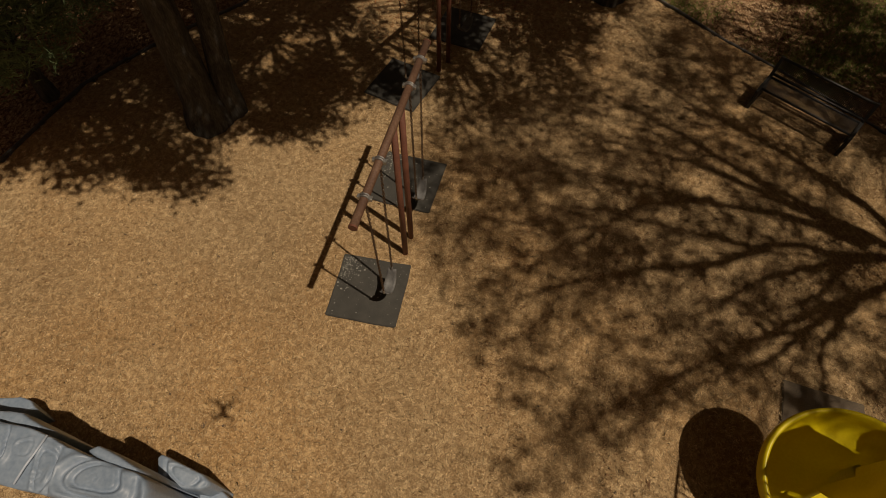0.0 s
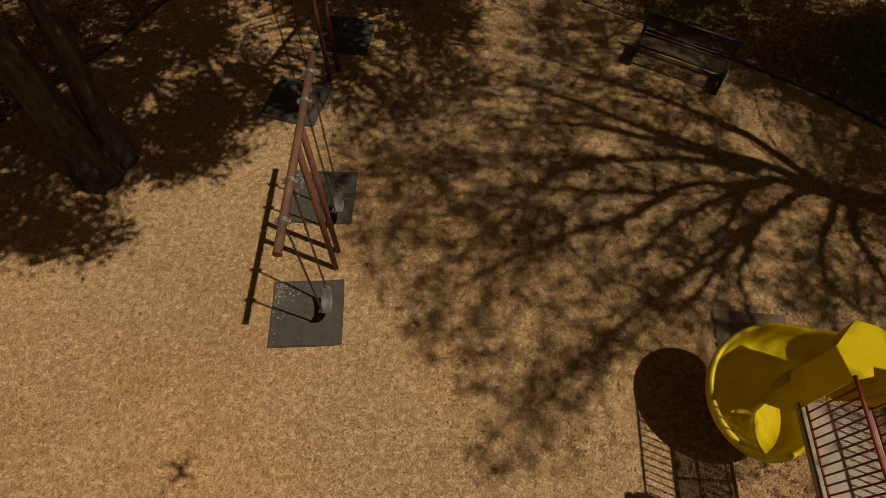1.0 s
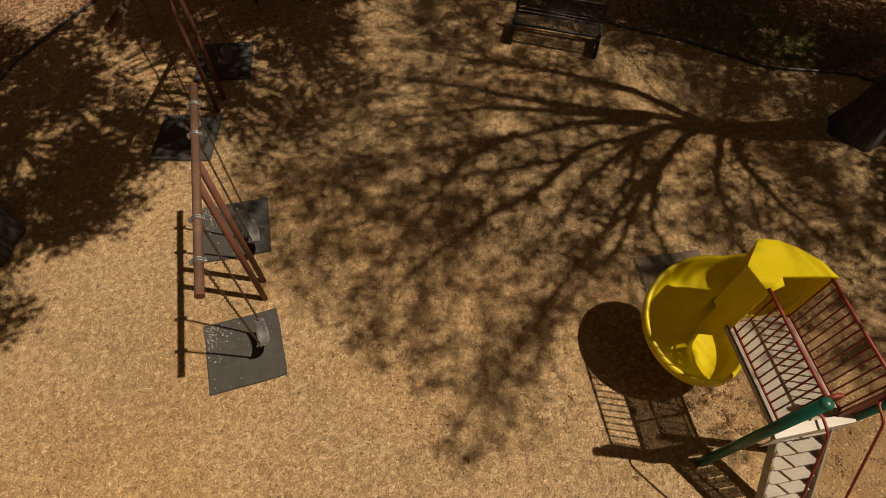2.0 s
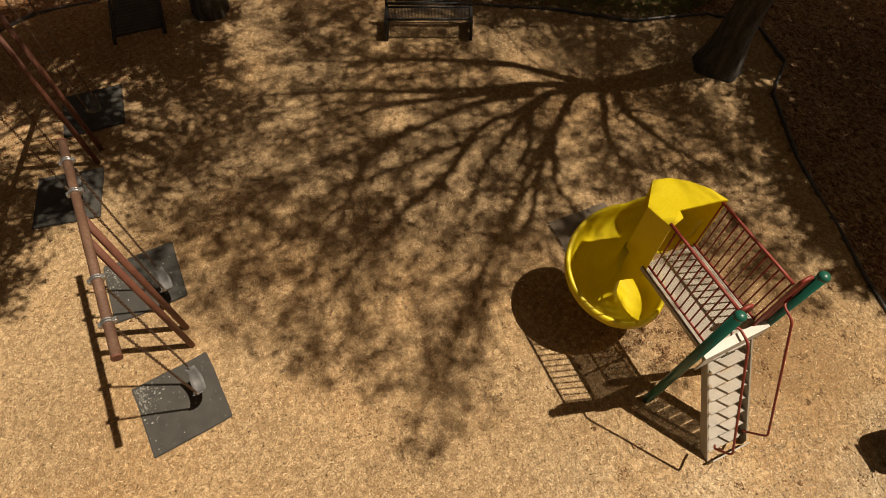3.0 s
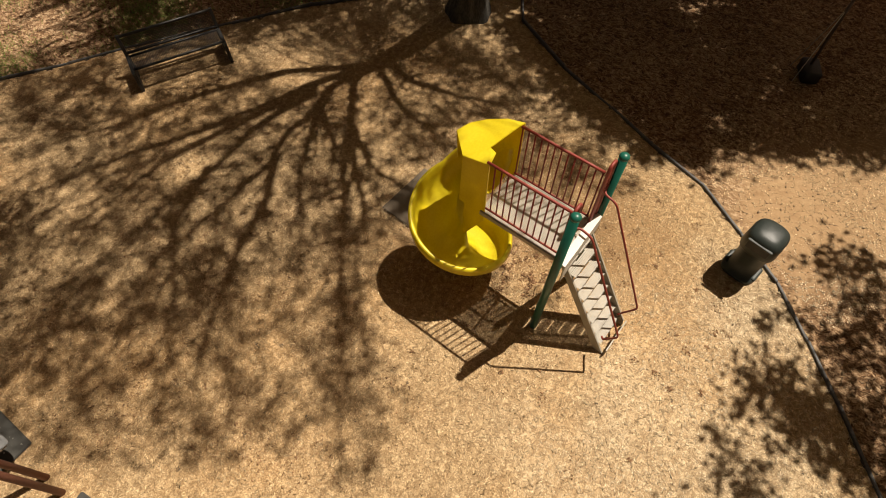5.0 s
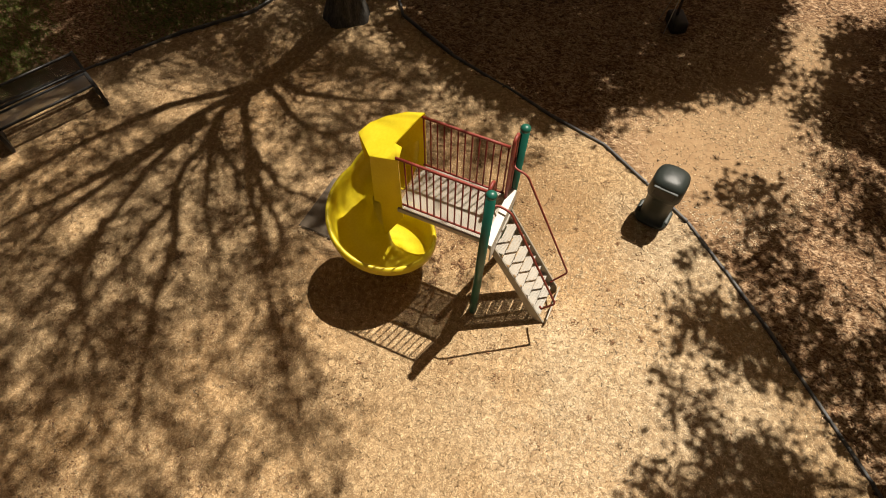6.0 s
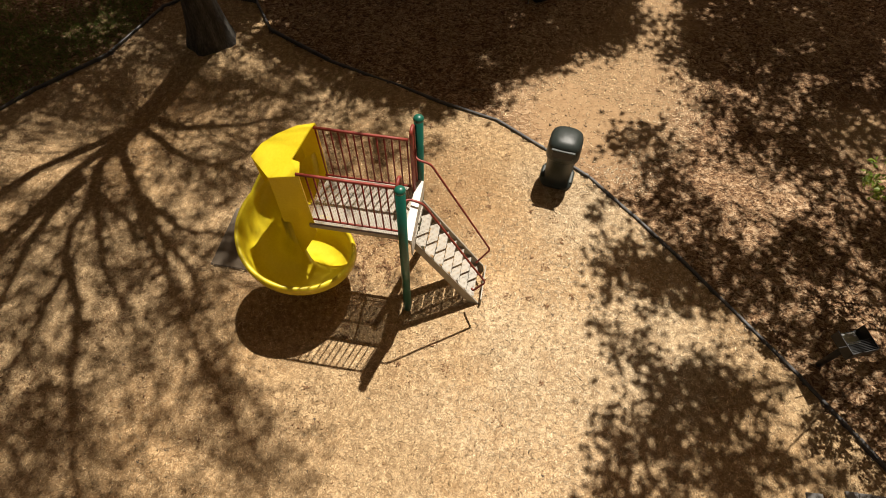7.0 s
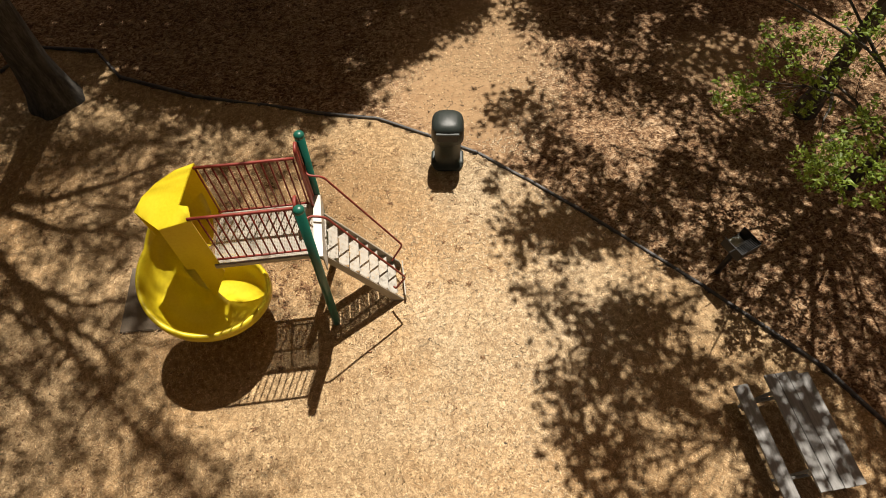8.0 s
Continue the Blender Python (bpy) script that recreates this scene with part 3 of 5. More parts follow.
tree((-5.55, 6.9, 0), 0.37, [(-5.55, 6.85, -0.1), (-5.56, 6.88, 0.5), (-5.6, 6.95, 2.0), (-5.65, 7.05, 4.0), (-5.6, 7.1, 7.0)],
     [[(-5.6, 7.0, 4.5), (-4.2, 6.9, 7.0), (-3.0, 7.2, 9.0)], [(-5.6, 7.1, 5.5), (-5.4, 6.0, 7.5), (-4.8, 5.2, 9.0)], [(-5.6, 7.1, 6.0), (-3.6, 8.0, 8.0), (-1.4, 8.6, 9.5)]],
     [over(-9.6, 9.6, 9.0, 2.6, 3.0, 1.5, 1.0)], 110, 40, 0.125, LEAF, "wide grey-barked tree with a second stem in deep shade", 13, side=5, gaps=-0.36, flare=0.18, spread=0.17, thin=1,
     patches=[([(-10.2, 5.2), (-8.7, 4.9), (-7.7, 5.0), (-6.6, 5.3), (-5.8, 5.1), (-4.9, 5.5), (-4.3, 6.4), (-4.2, 9.0), (-4.5, 13.0), (-10.2, 12.0)], 8.2, 10.0, 1000, 1, -0.38), ([(-4.4, 6.4), (-3.4, 7.1), (-2.7, 7.8), (-1.8, 8.3), (-0.8, 9.4), (0.4, 10.4), (1.2, 11.8), (-0.5, 13.6), (-2.6, 13.2), (-2.4, 11.2), (-1.4, 10.4), (-1.6, 9.4), (-2.9, 9.4), (-3.0, 10.8), (-3.6, 11.6), (-4.6, 13.0), (-4.4, 9.0)], 8.5, 10.5, 330, 1, -0.05)],
     stem=[(-5.22, 7.2, -0.1), (-5.2, 7.2, 0.6), (-5.1, 7.35, 2.0), (-4.9, 7.6, 4.5), (-4.6, 7.8, 7.0)])
tree((17.2, 1.0, 0), 0.40, [(17.2, 1.0, -0.1), (17.2, 1.0, 0.6), (17.2, 1.0, 3.0), (17.1, 0.9, 6.0), (17.0, 0.8, 9.0)],
     [[(17.1, 0.9, 5.5), (15.8, 1.6, 8.0), (14.6, 2.4, 10)], [(17.1, 0.9, 6.5), (17.6, -1.0, 9.0), (17.8, -2.4, 10.5)], [(17.0, 0.8, 7.0), (15.6, -0.4, 9.0), (14.6, -1.2, 10)], [(17.0, 0.8, 7.0), (17.0, 3.4, 9.0), (17.0, 5.0, 10)]],
     [over(10.0, 1.5, 9.5, 1.5, 2.0, 1.2, 1.0)], 60, 40, 0.15, LEAF, "shade tree with a dense leafy crown", 14, side=5, gaps=-0.34, spread=0.19, thin=1,
     patches=[([(10.7, 7.0), (10.2, 4.3), (9.15, 2.6), (8.25, 1.15), (8.1, 0.3), (8.4, -0.7), (9.1, -1.2), (9.5, -2.1), (10.0, -3.1), (10.6, -3.9), (12.3, -4.2), (15.0, -4.0), (16.0, 2.0), (15.0, 8.0)], 9.0, 11.0, 2350, 1, -0.5)])
tree((6.0, -8.8, 0), 0.19, [(6.05, -8.85, -0.1), (6.03, -8.82, 0.5), (6.0, -8.8, 2.5), (5.96, -8.78, 5.0)],
     [lifted([(3.87, -7.74), (3.5, -6.8), (3.14, -5.85), (3.0, -4.8)], 5.0, 8.4), lifted([(3.87, -7.74), (2.9, -7.0), (1.92, -6.38), (1.0, -5.6), (0.6, -4.6)], 5.0, 8.6), lifted([(3.87, -7.74), (2.6, -7.2), (1.49, -6.65), (0.4, -6.3)], 5.0, 8.4),
      lifted([(3.87, -7.74), (3.2, -8.0), (2.66, -8.07), (1.5, -8.1)], 5.0, 8.2), lifted([(3.95, -7.78), (5.0, -6.4), (6.2, -5.0)], 4.9, 8.4), lifted([(4.1, -7.9), (6.5, -7.2), (9.0, -6.6)], 4.8, 8.8), lifted([(3.95, -7.8), (5.0, -8.4), (7.4, -9.6)], 4.9, 8.6)],
     [over(1.3, -6.7, 8.2, 2.0, 1.2, 0.9, 1.0), over(7.0, -9.6, 8.8, 3.0, 1.5, 1.2, 1.0), over(10.2, -4.8, 8.2, 1.2, 0.7, 0.9, 0.3)], 700, 7, 0.15, LEAF, "slender pale-barked tree with broad spring leaves", 15, gaps=-0.14, spread=0.15, flare=0.2, side=6, heavy=0.4, twig_r=0.008,
     patches=[([(9.4, -5.2), (10.3, -4.8), (12.8, -5.3), (14.0, -9.0), (9.5, -13.0), (8.4, -11.0), (8.7, -7.5), (9.2, -5.8)], 8.2, 9.6, 620, 7, -0.6),
              ([(7.7, -3.1), (6.6, -3.3), (5.4, -2.9), (4.2, -2.5), (3.8, -2.0), (3.3, -2.8), (2.7, -2.1), (1.9, -2.0), (1.2, -1.9), (0.4, -2.4), (-0.6, -4.0), (-0.6, -7.0), (2.0, -9.5), (6.0, -10.0), (8.6, -9.0), (8.9, -6.0), (8.2, -4.2)], 7.6, 9.2, 900, 2, -0.12),
              ([(6.6, -4.4), (8.4, -4.4), (9.0, -9.0), (6.0, -10.2), (3.0, -9.6), (1.5, -8.0), (0.8, -6.4), (3.0, -5.6)], 7.8, 9.2, 230, 2, -0.1), ([(5.7, -2.5), (6.4, -3.0), (6.6, -5.0), (4.6, -4.9), (4.0, -3.6), (4.4, -2.8)], 7.8, 9.0, 60, 2, -0.1), ([(0.3, -2.3), (3.4, -2.3), (3.6, -4.5), (0.0, -4.6)], 7.6, 9.0, 110, 2, -0.3)])


# ---- swings ----
def swing_frame(m):
    root = thing("swing_set", m, "rust-red steel swing frame on two upright posts", "swing set", "swing frames")
    part("beam", bar([(0, -1.67, 3.05), (0, 1.38, 3.05)], 0.050, 16), BEAM, root, "faded rust-brown top beam", smooth=True)
    for y in (-0.12, 0.21):
        part("post", bar([(-0.02, y, -0.3), (-0.02, y, 3.0)], 0.045, 14), RUST, root, smooth=True)
    for y in (-1.66, 1.37):
        bm = bmesh.new()
        tube(bm, [(0, y - 0.012, 3.05), (0, y + 0.012, 3.05)], 0.054, 16)
        part("end_cap", bm, RUST, root, "dull red end cap")
    for y in (-1.27, -0.73, 0.51, 1.01):
        bm = bmesh.new()
        ring(bm, (0, y, 3.05), (0, 1, 0), 0.056, 0.012)
        ring(bm, (0, y + 0.03, 3.05), (0, 1, 0), 0.056, 0.012)
        box(bm, (0.05, 0.055, 0.05), Matrix.Translation((0.064, y + 0.015, 3.05)), 0.008)
        box(bm, (0.05, 0.055, 0.05), Matrix.Translation((-0.064, y + 0.015, 3.05)), 0.008)
        box(bm, (0.02, 0.05, 0.09), Matrix.Translation((0, y + 0.015, 2.955)), 0.005)
        part("clamp", bm, GALV, root, "galvanised pipe clamp with swing hanger", smooth=False)
    return root


def chain_mesh(a, b):
    """A hanging chain of oval links, each turned a quarter from the one before."""
    a, b = Vector(a), Vector(b)
    d = (b - a)
    n = round(d.length / 0.042)
    z = d.normalized()
    x = z.orthogonal().normalized()
    y = z.cross(x)
    bm = bmesh.new()
    for i in range(n):
        c = a + d * ((i + 0.5) / n)
        s = x if i % 2 else y
        pts = [c + z * (0.029 * math.cos(k * math.tau / 8)) + s * (0.016 * math.sin(k * math.tau / 8)) for k in range(8)]
        tube(bm, pts, 0.0058, 4, True)
    return bm


def swing(m, y0, y1):
    """A belt seat on two chains under the beam, between the hangers at y0 and y1."""
    root = thing("swing", m, "grey rubber belt swing seat on rusty chains", "swing", "swings")
    mid = (y0 + y1) / 2
    half = 0.20
    for s, y in ((-1, y0), (1, y1)):
        part("chain", chain_mesh((0, y + 0.015, 2.92), (0, mid + s * half, 0.66)), CHAIN, root, "rusty steel chain")
        part("hook", bar([(0, mid + s * half, 0.70), (0, mid + s * half, 0.62)], 0.018, 8), GALV, root, "steel triangle hook")
    bm = bmesh.new()
    rows = []
    for i in range(17):
        s = -1 + i / 8
        z = 0.44 + 0.20 * abs(s) ** 2.4
        w = 0.085 * (1 - 0.25 * abs(s) ** 3)
        rows.append([bm.verts.new((x, mid + s * half, z + 0.02 * (x / 0.085) ** 2)) for x in (-w, -w * 0.5, 0, w * 0.5, w)])
    for p, q in zip(rows, rows[1:]):
        for k in range(4):
            bm.faces.new((p[k], p[k + 1], q[k + 1], q[k]))
    ob = part("seat", bm, SEAT, root, smooth=True)
    ob.modifiers.new("thick", "SOLIDIFY").thickness = 0.014
    return root


UNIT_1 = pose(-1.235, 4.82, 0, 0, 0, -3.6)
UNIT_2 = pose(-1.47, 9.16, 0, 0, 0, -24.6)
frame_1 = swing_frame(UNIT_1)
copy_thing(frame_1, UNIT_2)
swing_a = swing(UNIT_1, -1.27, -0.73)
swing_b = swing(UNIT_1, 0.51, 1.01)
copy_thing(swing_a, UNIT_2)
copy_thing(swing_b, UNIT_2)


def rubber_mat(x, y, turn, seed, worn=0, size=1.12, mat=RUBBER, label="dark grey rubber wear mat lying on the mulch"):
    rng = random.Random(seed)
    root = thing("rubber_mat", pose(x, y, 0.012, 0, 0, turn), label, "mat", "rubber mats")
    bm = bmesh.new()
    box(bm, (size, size, 0.035), Matrix.Translation((0, 0, 0.0)))
    bmesh.ops.bevel(bm, geom=list(bm.edges), offset=0.012, segments=2, affect="EDGES")
    bmesh.ops.subdivide_edges(bm, edges=[e for e in bm.edges if e.calc_length() > 0.5], cuts=6, use_grid_fill=True)
    for v in bm.verts:
        v.co.z += 0.008 * noise.noise((v.co.x * 2 + seed, v.co.y * 2, 0))
        v.co.x += 0.012 * noise.noise((v.co.y * 2.5, seed, 0))
        v.co.y += 0.012 * noise.noise((v.co.x * 2.5, seed, 7))
    part("mat", bm, mat, root)
    if worn:
        verts, faces = [], []
        for _ in range(worn):
            cx, cy = (-size * 0.47 + abs(rng.gauss(0, 0.15)), size * 0.46 - abs(rng.gauss(0, 0.26))) if rng.random() < 0.75 else (rng.uniform(-0.5, 0.5) * size * 0.94, rng.uniform(-0.5, 0.5) * size * 0.94)
            cx, cy = min(cx, size * 0.47), max(cy, -size * 0.47)
            r = rng.uniform(0.003, 0.008) + 0.012 * rng.random() ** 3
            k = len(verts)
            for i in range(6):
                q = r * rng.uniform(0.5, 1.2)
                verts.append((cx + q * math.cos(i * 1.047), cy + q * math.sin(i * 1.047), 0.026))
            faces.append(tuple(range(k, k + 6)))
        raw("wear", verts, faces, WORN, root, "pale worn flakes", kind="stuff")
    return root


rubber_mat(-1.675, 3.92, -0.5, 1, 260)
rubber_mat(-1.54, 6.15, -5.5, 2, 200)
rubber_mat(-2.17, 8.51, -18, 3)
rubber_mat(-1.26, 10.42, -12, 4)
rubber_mat(5.10, 2.99, -9, 5, 0, 1.12, DUSTY, "rubber mat dusted brown, half buried in mulch behind the slide")


# ---- slide with deck and stairs ----
PLAY = pose(4.0, 0.46, 0, 0, 0, -7.5)
DECK = 1.83
tower = thing("slide_tower", PLAY, "freestanding play slide with yellow spiral chute, red railings and green posts", "playground slide")
for x in (0.0, 1.07):
    post = part("post", bar([(x, 0, -0.3), (x, -0.07, 2.97)], 0.058, 18), GREEN, tower, "glossy green round post", smooth=True)
    bm = bmesh.new()
    bmesh.ops.create_uvsphere(bm, u_segments=18, v_segments=10, radius=0.066, matrix=Matrix.Translation((x, -0.07, 2.965)) @ Matrix.Diagonal((1, 1, 0.75, 1)))
    part("cap", bm, GREEN, post, "domed green post cap", smooth=True)

deck = part("deck", perforated(bmesh.new(), (0.13, 0.0, DECK), (0.76, 0, 0), (0, 1.2, 0), 36, 56, 0.47), CREAM, tower, "cream coated perforated steel deck")
deck.modifiers.new("thick", "SOLIDIFY").thickness = 0.006
for x in (0.12, 0.90):
    part("deck_edge", boxed((0.03, 1.22, 0.075), Matrix.Translation((x, 0.6, DECK - 0.035)), 0.006), CREAM, deck)
for y in (-0.01, 0.40, 0.80, 1.21):
    part("deck_joist", boxed((0.75, 0.03, 0.07), Matrix.Translation((0.51, y, DECK - 0.045)), 0.005), CREAM, deck)
bm = bmesh.new()
lip = [bm.verts.new(p) for p in ((0.06, -0.02, 1.86), (1.01, -0.02, 1.86), (1.01, -0.10, 1.845), (0.06, -0.12, 1.845))]
drop = [bm.verts.new(p) for p in ((1.01, -0.10, 1.66), (0.06, -0.12, 1.50))]
bm.faces.new(lip)
bm.faces.new((lip[3], lip[2], drop[0], drop[1]))
ob = part("fascia", bm, WHITE, tower, "white folded steel plate between the posts")
ob.modifiers.new("thick", "SOLIDIFY").thickness = 0.02

for x in (0.15, 0.87):
    rail = part("railing", bar([(x, 0.02, 2.80), (x, 0.3, 2.80), (x, 0.6, 2.795), (x, 0.9, 2.80), (x, 1.19, 2.80)], 0.019, 10), RED, tower, "dark red tubular guard railing", smooth=True)
    part("bottom_rail", bar([(x, 0.02, 1.90), (x, 1.19, 1.90)], 0.015, 8), RED, rail, smooth=True)
    for k in range(13):
        y = 0.04 + 1.13 * k / 12
        part("baluster", bar([(x, y, 1.90), (x, y, 2.80)], 0.0105, 6), RED, rail, smooth=True)
for x0, x1 in ((0.07, 0.21), (0.84, 0.99)):
    pts = rounded([(x0, -0.02, DECK - 0.02), (x0, -0.02, 2.96), (x1, -0.02, 2.96), (x1, -0.02, DECK - 0.02)], 0.08)
    part("entry_loop", bar(pts, 0.022, 10), RED, tower, "dark red grab loop beside the stairs", smooth=True)
    part("entry_bar", bar([((x0 + x1) / 2, -0.02, DECK - 0.02), ((x0 + x1) / 2, -0.02, 2.86)], 0.012, 8), RED, tower, smooth=True)
part("entry_panel", boxed((0.07, 0.014, 0.88), Matrix.Translation((1.01, -0.012, 2.32)), 0.004), RED, tower, "narrow red steel panel")

# stairs
STEPS, RUN, X0, X1 = 9, 1.06, 0.27, 0.83
stairs = part("stair_stringer", bmesh.new(), CREAM, tower, "cream steel stair stringer")
for k, x in enumerate((X0 - 0.012, X1 + 0.012)):
    bm = bmesh.new()
    for dx in (-0.012, 0.012):
        a = [Vector((x + dx, y, z)) for y, z in ((-0.02, DECK - 0.14 + 0.12 * k), (-0.05, DECK - 0.17 + 0.14 * k), (-RUN + 0.01, 0.01 + 0.13 * k), (-RUN, 0.0), (-RUN + 0.16, 0.0), (-0.02, DECK - 0.31))]
        vs = [bm.verts.new(p) for p in a]
        bm.faces.new(vs if dx < 0 else list(reversed(vs)))
    bm.verts.ensure_lookup_table()
    for i in range(6):
        bm.faces.new((bm.verts[i], bm.verts[6 + i], bm.verts[6 + (i + 1) % 6], bm.verts[(i + 1) % 6]))
    bmesh.ops.recalc_face_normals(bm, faces=bm.faces)
    if k == 0:
        bm.to_mesh(stairs.data)
        bm.free()
    else:
        part("stair_stringer", bm, CREAM, tower, "cream steel stair stringer")
for k in range(1, STEPS):
    z = DECK * (1 - k / STEPS)
    y = -0.02 - RUN * (k - 0.45) / STEPS
    bm = perforated(bmesh.new(), (X0, y - 0.065, z), (X1 - X0, 0, 0), (0, 0.050, 0), 28, 3, 0.42)
    perforated(bm, (X0, y - 0.015, z), (X1 - X0, 0, 0), (0, 0.030, 0), 28, 2, 0.36)
    perforated(bm, (X0, y + 0.015, z), (X1 - X0, 0, 0), (0, 0.048, 0), 28, 3, 0.42)
    for u0, u1 in ((X0, X0 + 0.22), (X1 - 0.12, X1)):
        bm.faces.new([bm.verts.new(p) for p in ((u0, y + 0.063, z), (u1, y + 0.063, z), (u1, y + 0.088, z), (u0, y + 0.088, z))])
    bm.faces.new([bm.verts.new(p) for p in ((X0, y - 0.065, z - 0.035), (X1, y - 0.065, z - 0.035), (X1, y - 0.065, z), (X0, y - 0.065, z))])
    ob = part("tread", bm, CREAM, tower, "perforated cream stair tread")
    ob.modifiers.new("thick", "SOLIDIFY").thickness = 0.004
part("stair_foot", boxed((X1 - X0 + 0.05, 0.02, 0.16), Matrix.Translation(((X0 + X1) / 2, -RUN - 0.025, 0.08)), 0.004), CREAM, tower, "cream bottom riser plate")
for line in ([(0.06, -0.03, 2.55), (0.2, -0.08, 2.55), (0.2, -0.27, 2.50), (0.2, -1.12, 0.80), (0.22, -0.96, 0.46), (0.27, -0.93, 0.42)], [(1.01, -0.03, 2.50), (0.84, -0.06, 2.50), (0.83, -0.25, 2.46), (0.83, -1.12, 0.66), (0.84, -0.96, 0.28), (0.80, -0.93, 0.26)]):
    part("handrail", bar(rounded(line, 0.07), 0.015, 10), RED, tower, "dark red bent tube handrail", smooth=True)

# chute
CX, CY = 0.195, 1.54


def bed(a):
    """Height of the chute's bed after a turn of a degrees."""
    if a < 60:
        return 1.80 - 0.56 * (a / 60) ** 1.3
    if a < 290:
        return 1.24 - 0.0037 * (a - 60)
    return 0.389 - 0.06 * (1 - (1 - min((a - 290) / 100, 1)) ** 2)


PROFILE = [(0.768, 0.30), (0.772, 0.39), (0.762, 0.435), (0.735, 0.455), (0.705, 0.43), (0.692, 0.30), (0.660, 0.15), (0.59, 0.06), (0.49, 0.012), (0.38, 0.0), (0.28, 0.015), (0.20, 0.06), (0.14, 0.15), (0.105, 0.30), (0.085, 0.50), (0.08, 0.62)]
bm = bmesh.new()
rows = []
for i in range(-3, 79):
    a = i * 5
    z = bed(max(a, 0))
    row = []
    for r, h in PROFILE:
        if a < 0:
            p = (CX + r, CY + a * 0.018, z + h * (1.0 if r < 0.6 else 1.3))
        elif a <= 365:
            lift = 1 + 0.35 * max(0, 1 - a / 60) * (r > 0.6)
            w = math.radians(a)
            p = (CX + r * math.cos(w), CY + r * math.sin(w), z + h * lift * (1 if r > 0.4 else (1 - 0.3 * (a > 300))))
        else:
            w = math.radians(365)
            q = (a - 365) * 0.014
            p = (CX + r * math.cos(w) - q * math.sin(w), CY + r * math.sin(w) + q * math.cos(w), z + h * max(0.35, 1 - (a - 365) / 40))
        row.append(bm.verts.new(p))
    rows.append(row)
for p, q in zip(rows, rows[1:]):
    for k in range(len(PROFILE) - 1):
        bm.faces.new((p[k], q[k], q[k + 1], p[k + 1]))
ob = part("chute", bm, YELLOW, tower, "glossy yellow moulded plastic spiral chute", smooth=True)
ob.modifiers.new("thick", "SOLIDIFY").thickness = 0.012
part("centre_column", bar([(CX, CY, -0.2), (CX, CY, 1.75)], 0.085, 16), YELLOW, tower, "yellow centre column of the chute", smooth=True)

# hood over the chute's mouth
bm = bmesh.new()
V = {k: bm.verts.new(p) for k, p in dict(
    fl=(0.13, 1.15, 2.79), l=(0.145, 1.55, 2.66), r=(0.545, 1.945, 2.51), ra=(0.72, 1.86, 2.56), m=(0.84, 1.68, 2.64), mb=(0.91, 1.42, 2.76), fr=(0.92, 1.17, 2.84), t=(0.82, 1.19, 2.86), n=(0.37, 1.31, 2.78), n2=(0.33, 1.20, 2.80),
    fl0=(0.13, 1.15, 1.62), l0=(0.13, 1.60, 0.72), fr0=(0.92, 1.17, 1.76), mb0=(0.90, 1.42, 1.85), m0=(0.83, 1.68, 1.95), ra0=(0.72, 1.86, 1.95), r0=(0.58, 1.94, 1.95)).items()}
for names in ("fl l n n2", "l r n", "r ra m n", "m mb n", "mb fr t n", "fl fl0 l0 l", "fr mb mb0 fr0", "mb m m0 mb0", "m ra ra0 m0", "ra r r0 ra0"):
    bm.faces.new([V[k] for k in names.split()])
bmesh.ops.recalc_face_normals(bm, faces=bm.faces)
ob = part("hood", bm, YELLOW, tower, "yellow moulded hood at the chute's mouth")
bv = ob.modifiers.new("soft", "BEVEL")
bv.width, bv.segments, bv.limit_method, bv.angle_limit = 0.012, 2, "ANGLE", radians(25)
ob.modifiers.new("thick", "SOLIDIFY").thickness = 0.016


# ---- litter bin ----
def litter_bin(m):
    root = thing("litter_bin", m, "dark green plastic litter bin with a domed hood", "trash can")

    def shell(levels, name, label=""):
        bm = bmesh.new()
        rings = []
        for z, r, k in levels:
            ring_ = []
            for i in range(32):
                a = i * math.tau / 32
                c, s = math.cos(a), math.sin(a)
                q = (abs(c) ** k + abs(s) ** k) ** (-1 / k)
                ring_.append(bm.verts.new((r * q * c, r * q * s, z)))
            rings.append(ring_)
        for p, q in zip(rings, rings[1:]):
            for i in range(32):
                bm.faces.new((p[i], p[(i + 1) % 32], q[(i + 1) % 32], q[i]))
        bm.faces.new(list(reversed(rings[0])))
        bm.faces.new(rings[-1])
        return part(name, bm, BINGREEN, root, label, smooth=True)
    shell([(0.0, 0.275, 4), (0.03, 0.285, 4), (0.07, 0.28, 3.5), (0.09, 0.225, 3), (0.45, 0.235, 3), (0.70, 0.25, 3), (0.74, 0.265, 3.2)], "body")
    hood = shell([(0.72, 0.27, 3.4), (0.75, 0.285, 3.4), (1.0, 0.275, 3.4), (1.06, 0.262, 3.2), (1.11, 0.225, 3), (1.14, 0.15, 2.6), (1.15, 0.03, 2)], "hood", "domed hood with a flap")
    part("flap", boxed((0.36, 0.03, 0.17), pose(0, -0.268, 0.93, -8), 0.015), BLACK, hood, "dark push flap")
    part("flap_lip", boxed((0.40, 0.05, 0.025), pose(0, -0.275, 1.035, 0), 0.01), BINGREEN, hood)
    for x in (-0.25, 0.25):
        part("foot", boxed((0.09, 0.30, 0.10), Matrix.Translation((x, 0, 0.05)), 0.03), BINGREEN, root, "moulded foot")
    return root


litter_bin(pose(6.62, -1.98, 0.0, 0, 0, -105) @ Matrix.Diagonal((0.97, 0.97, 0.92, 1)))


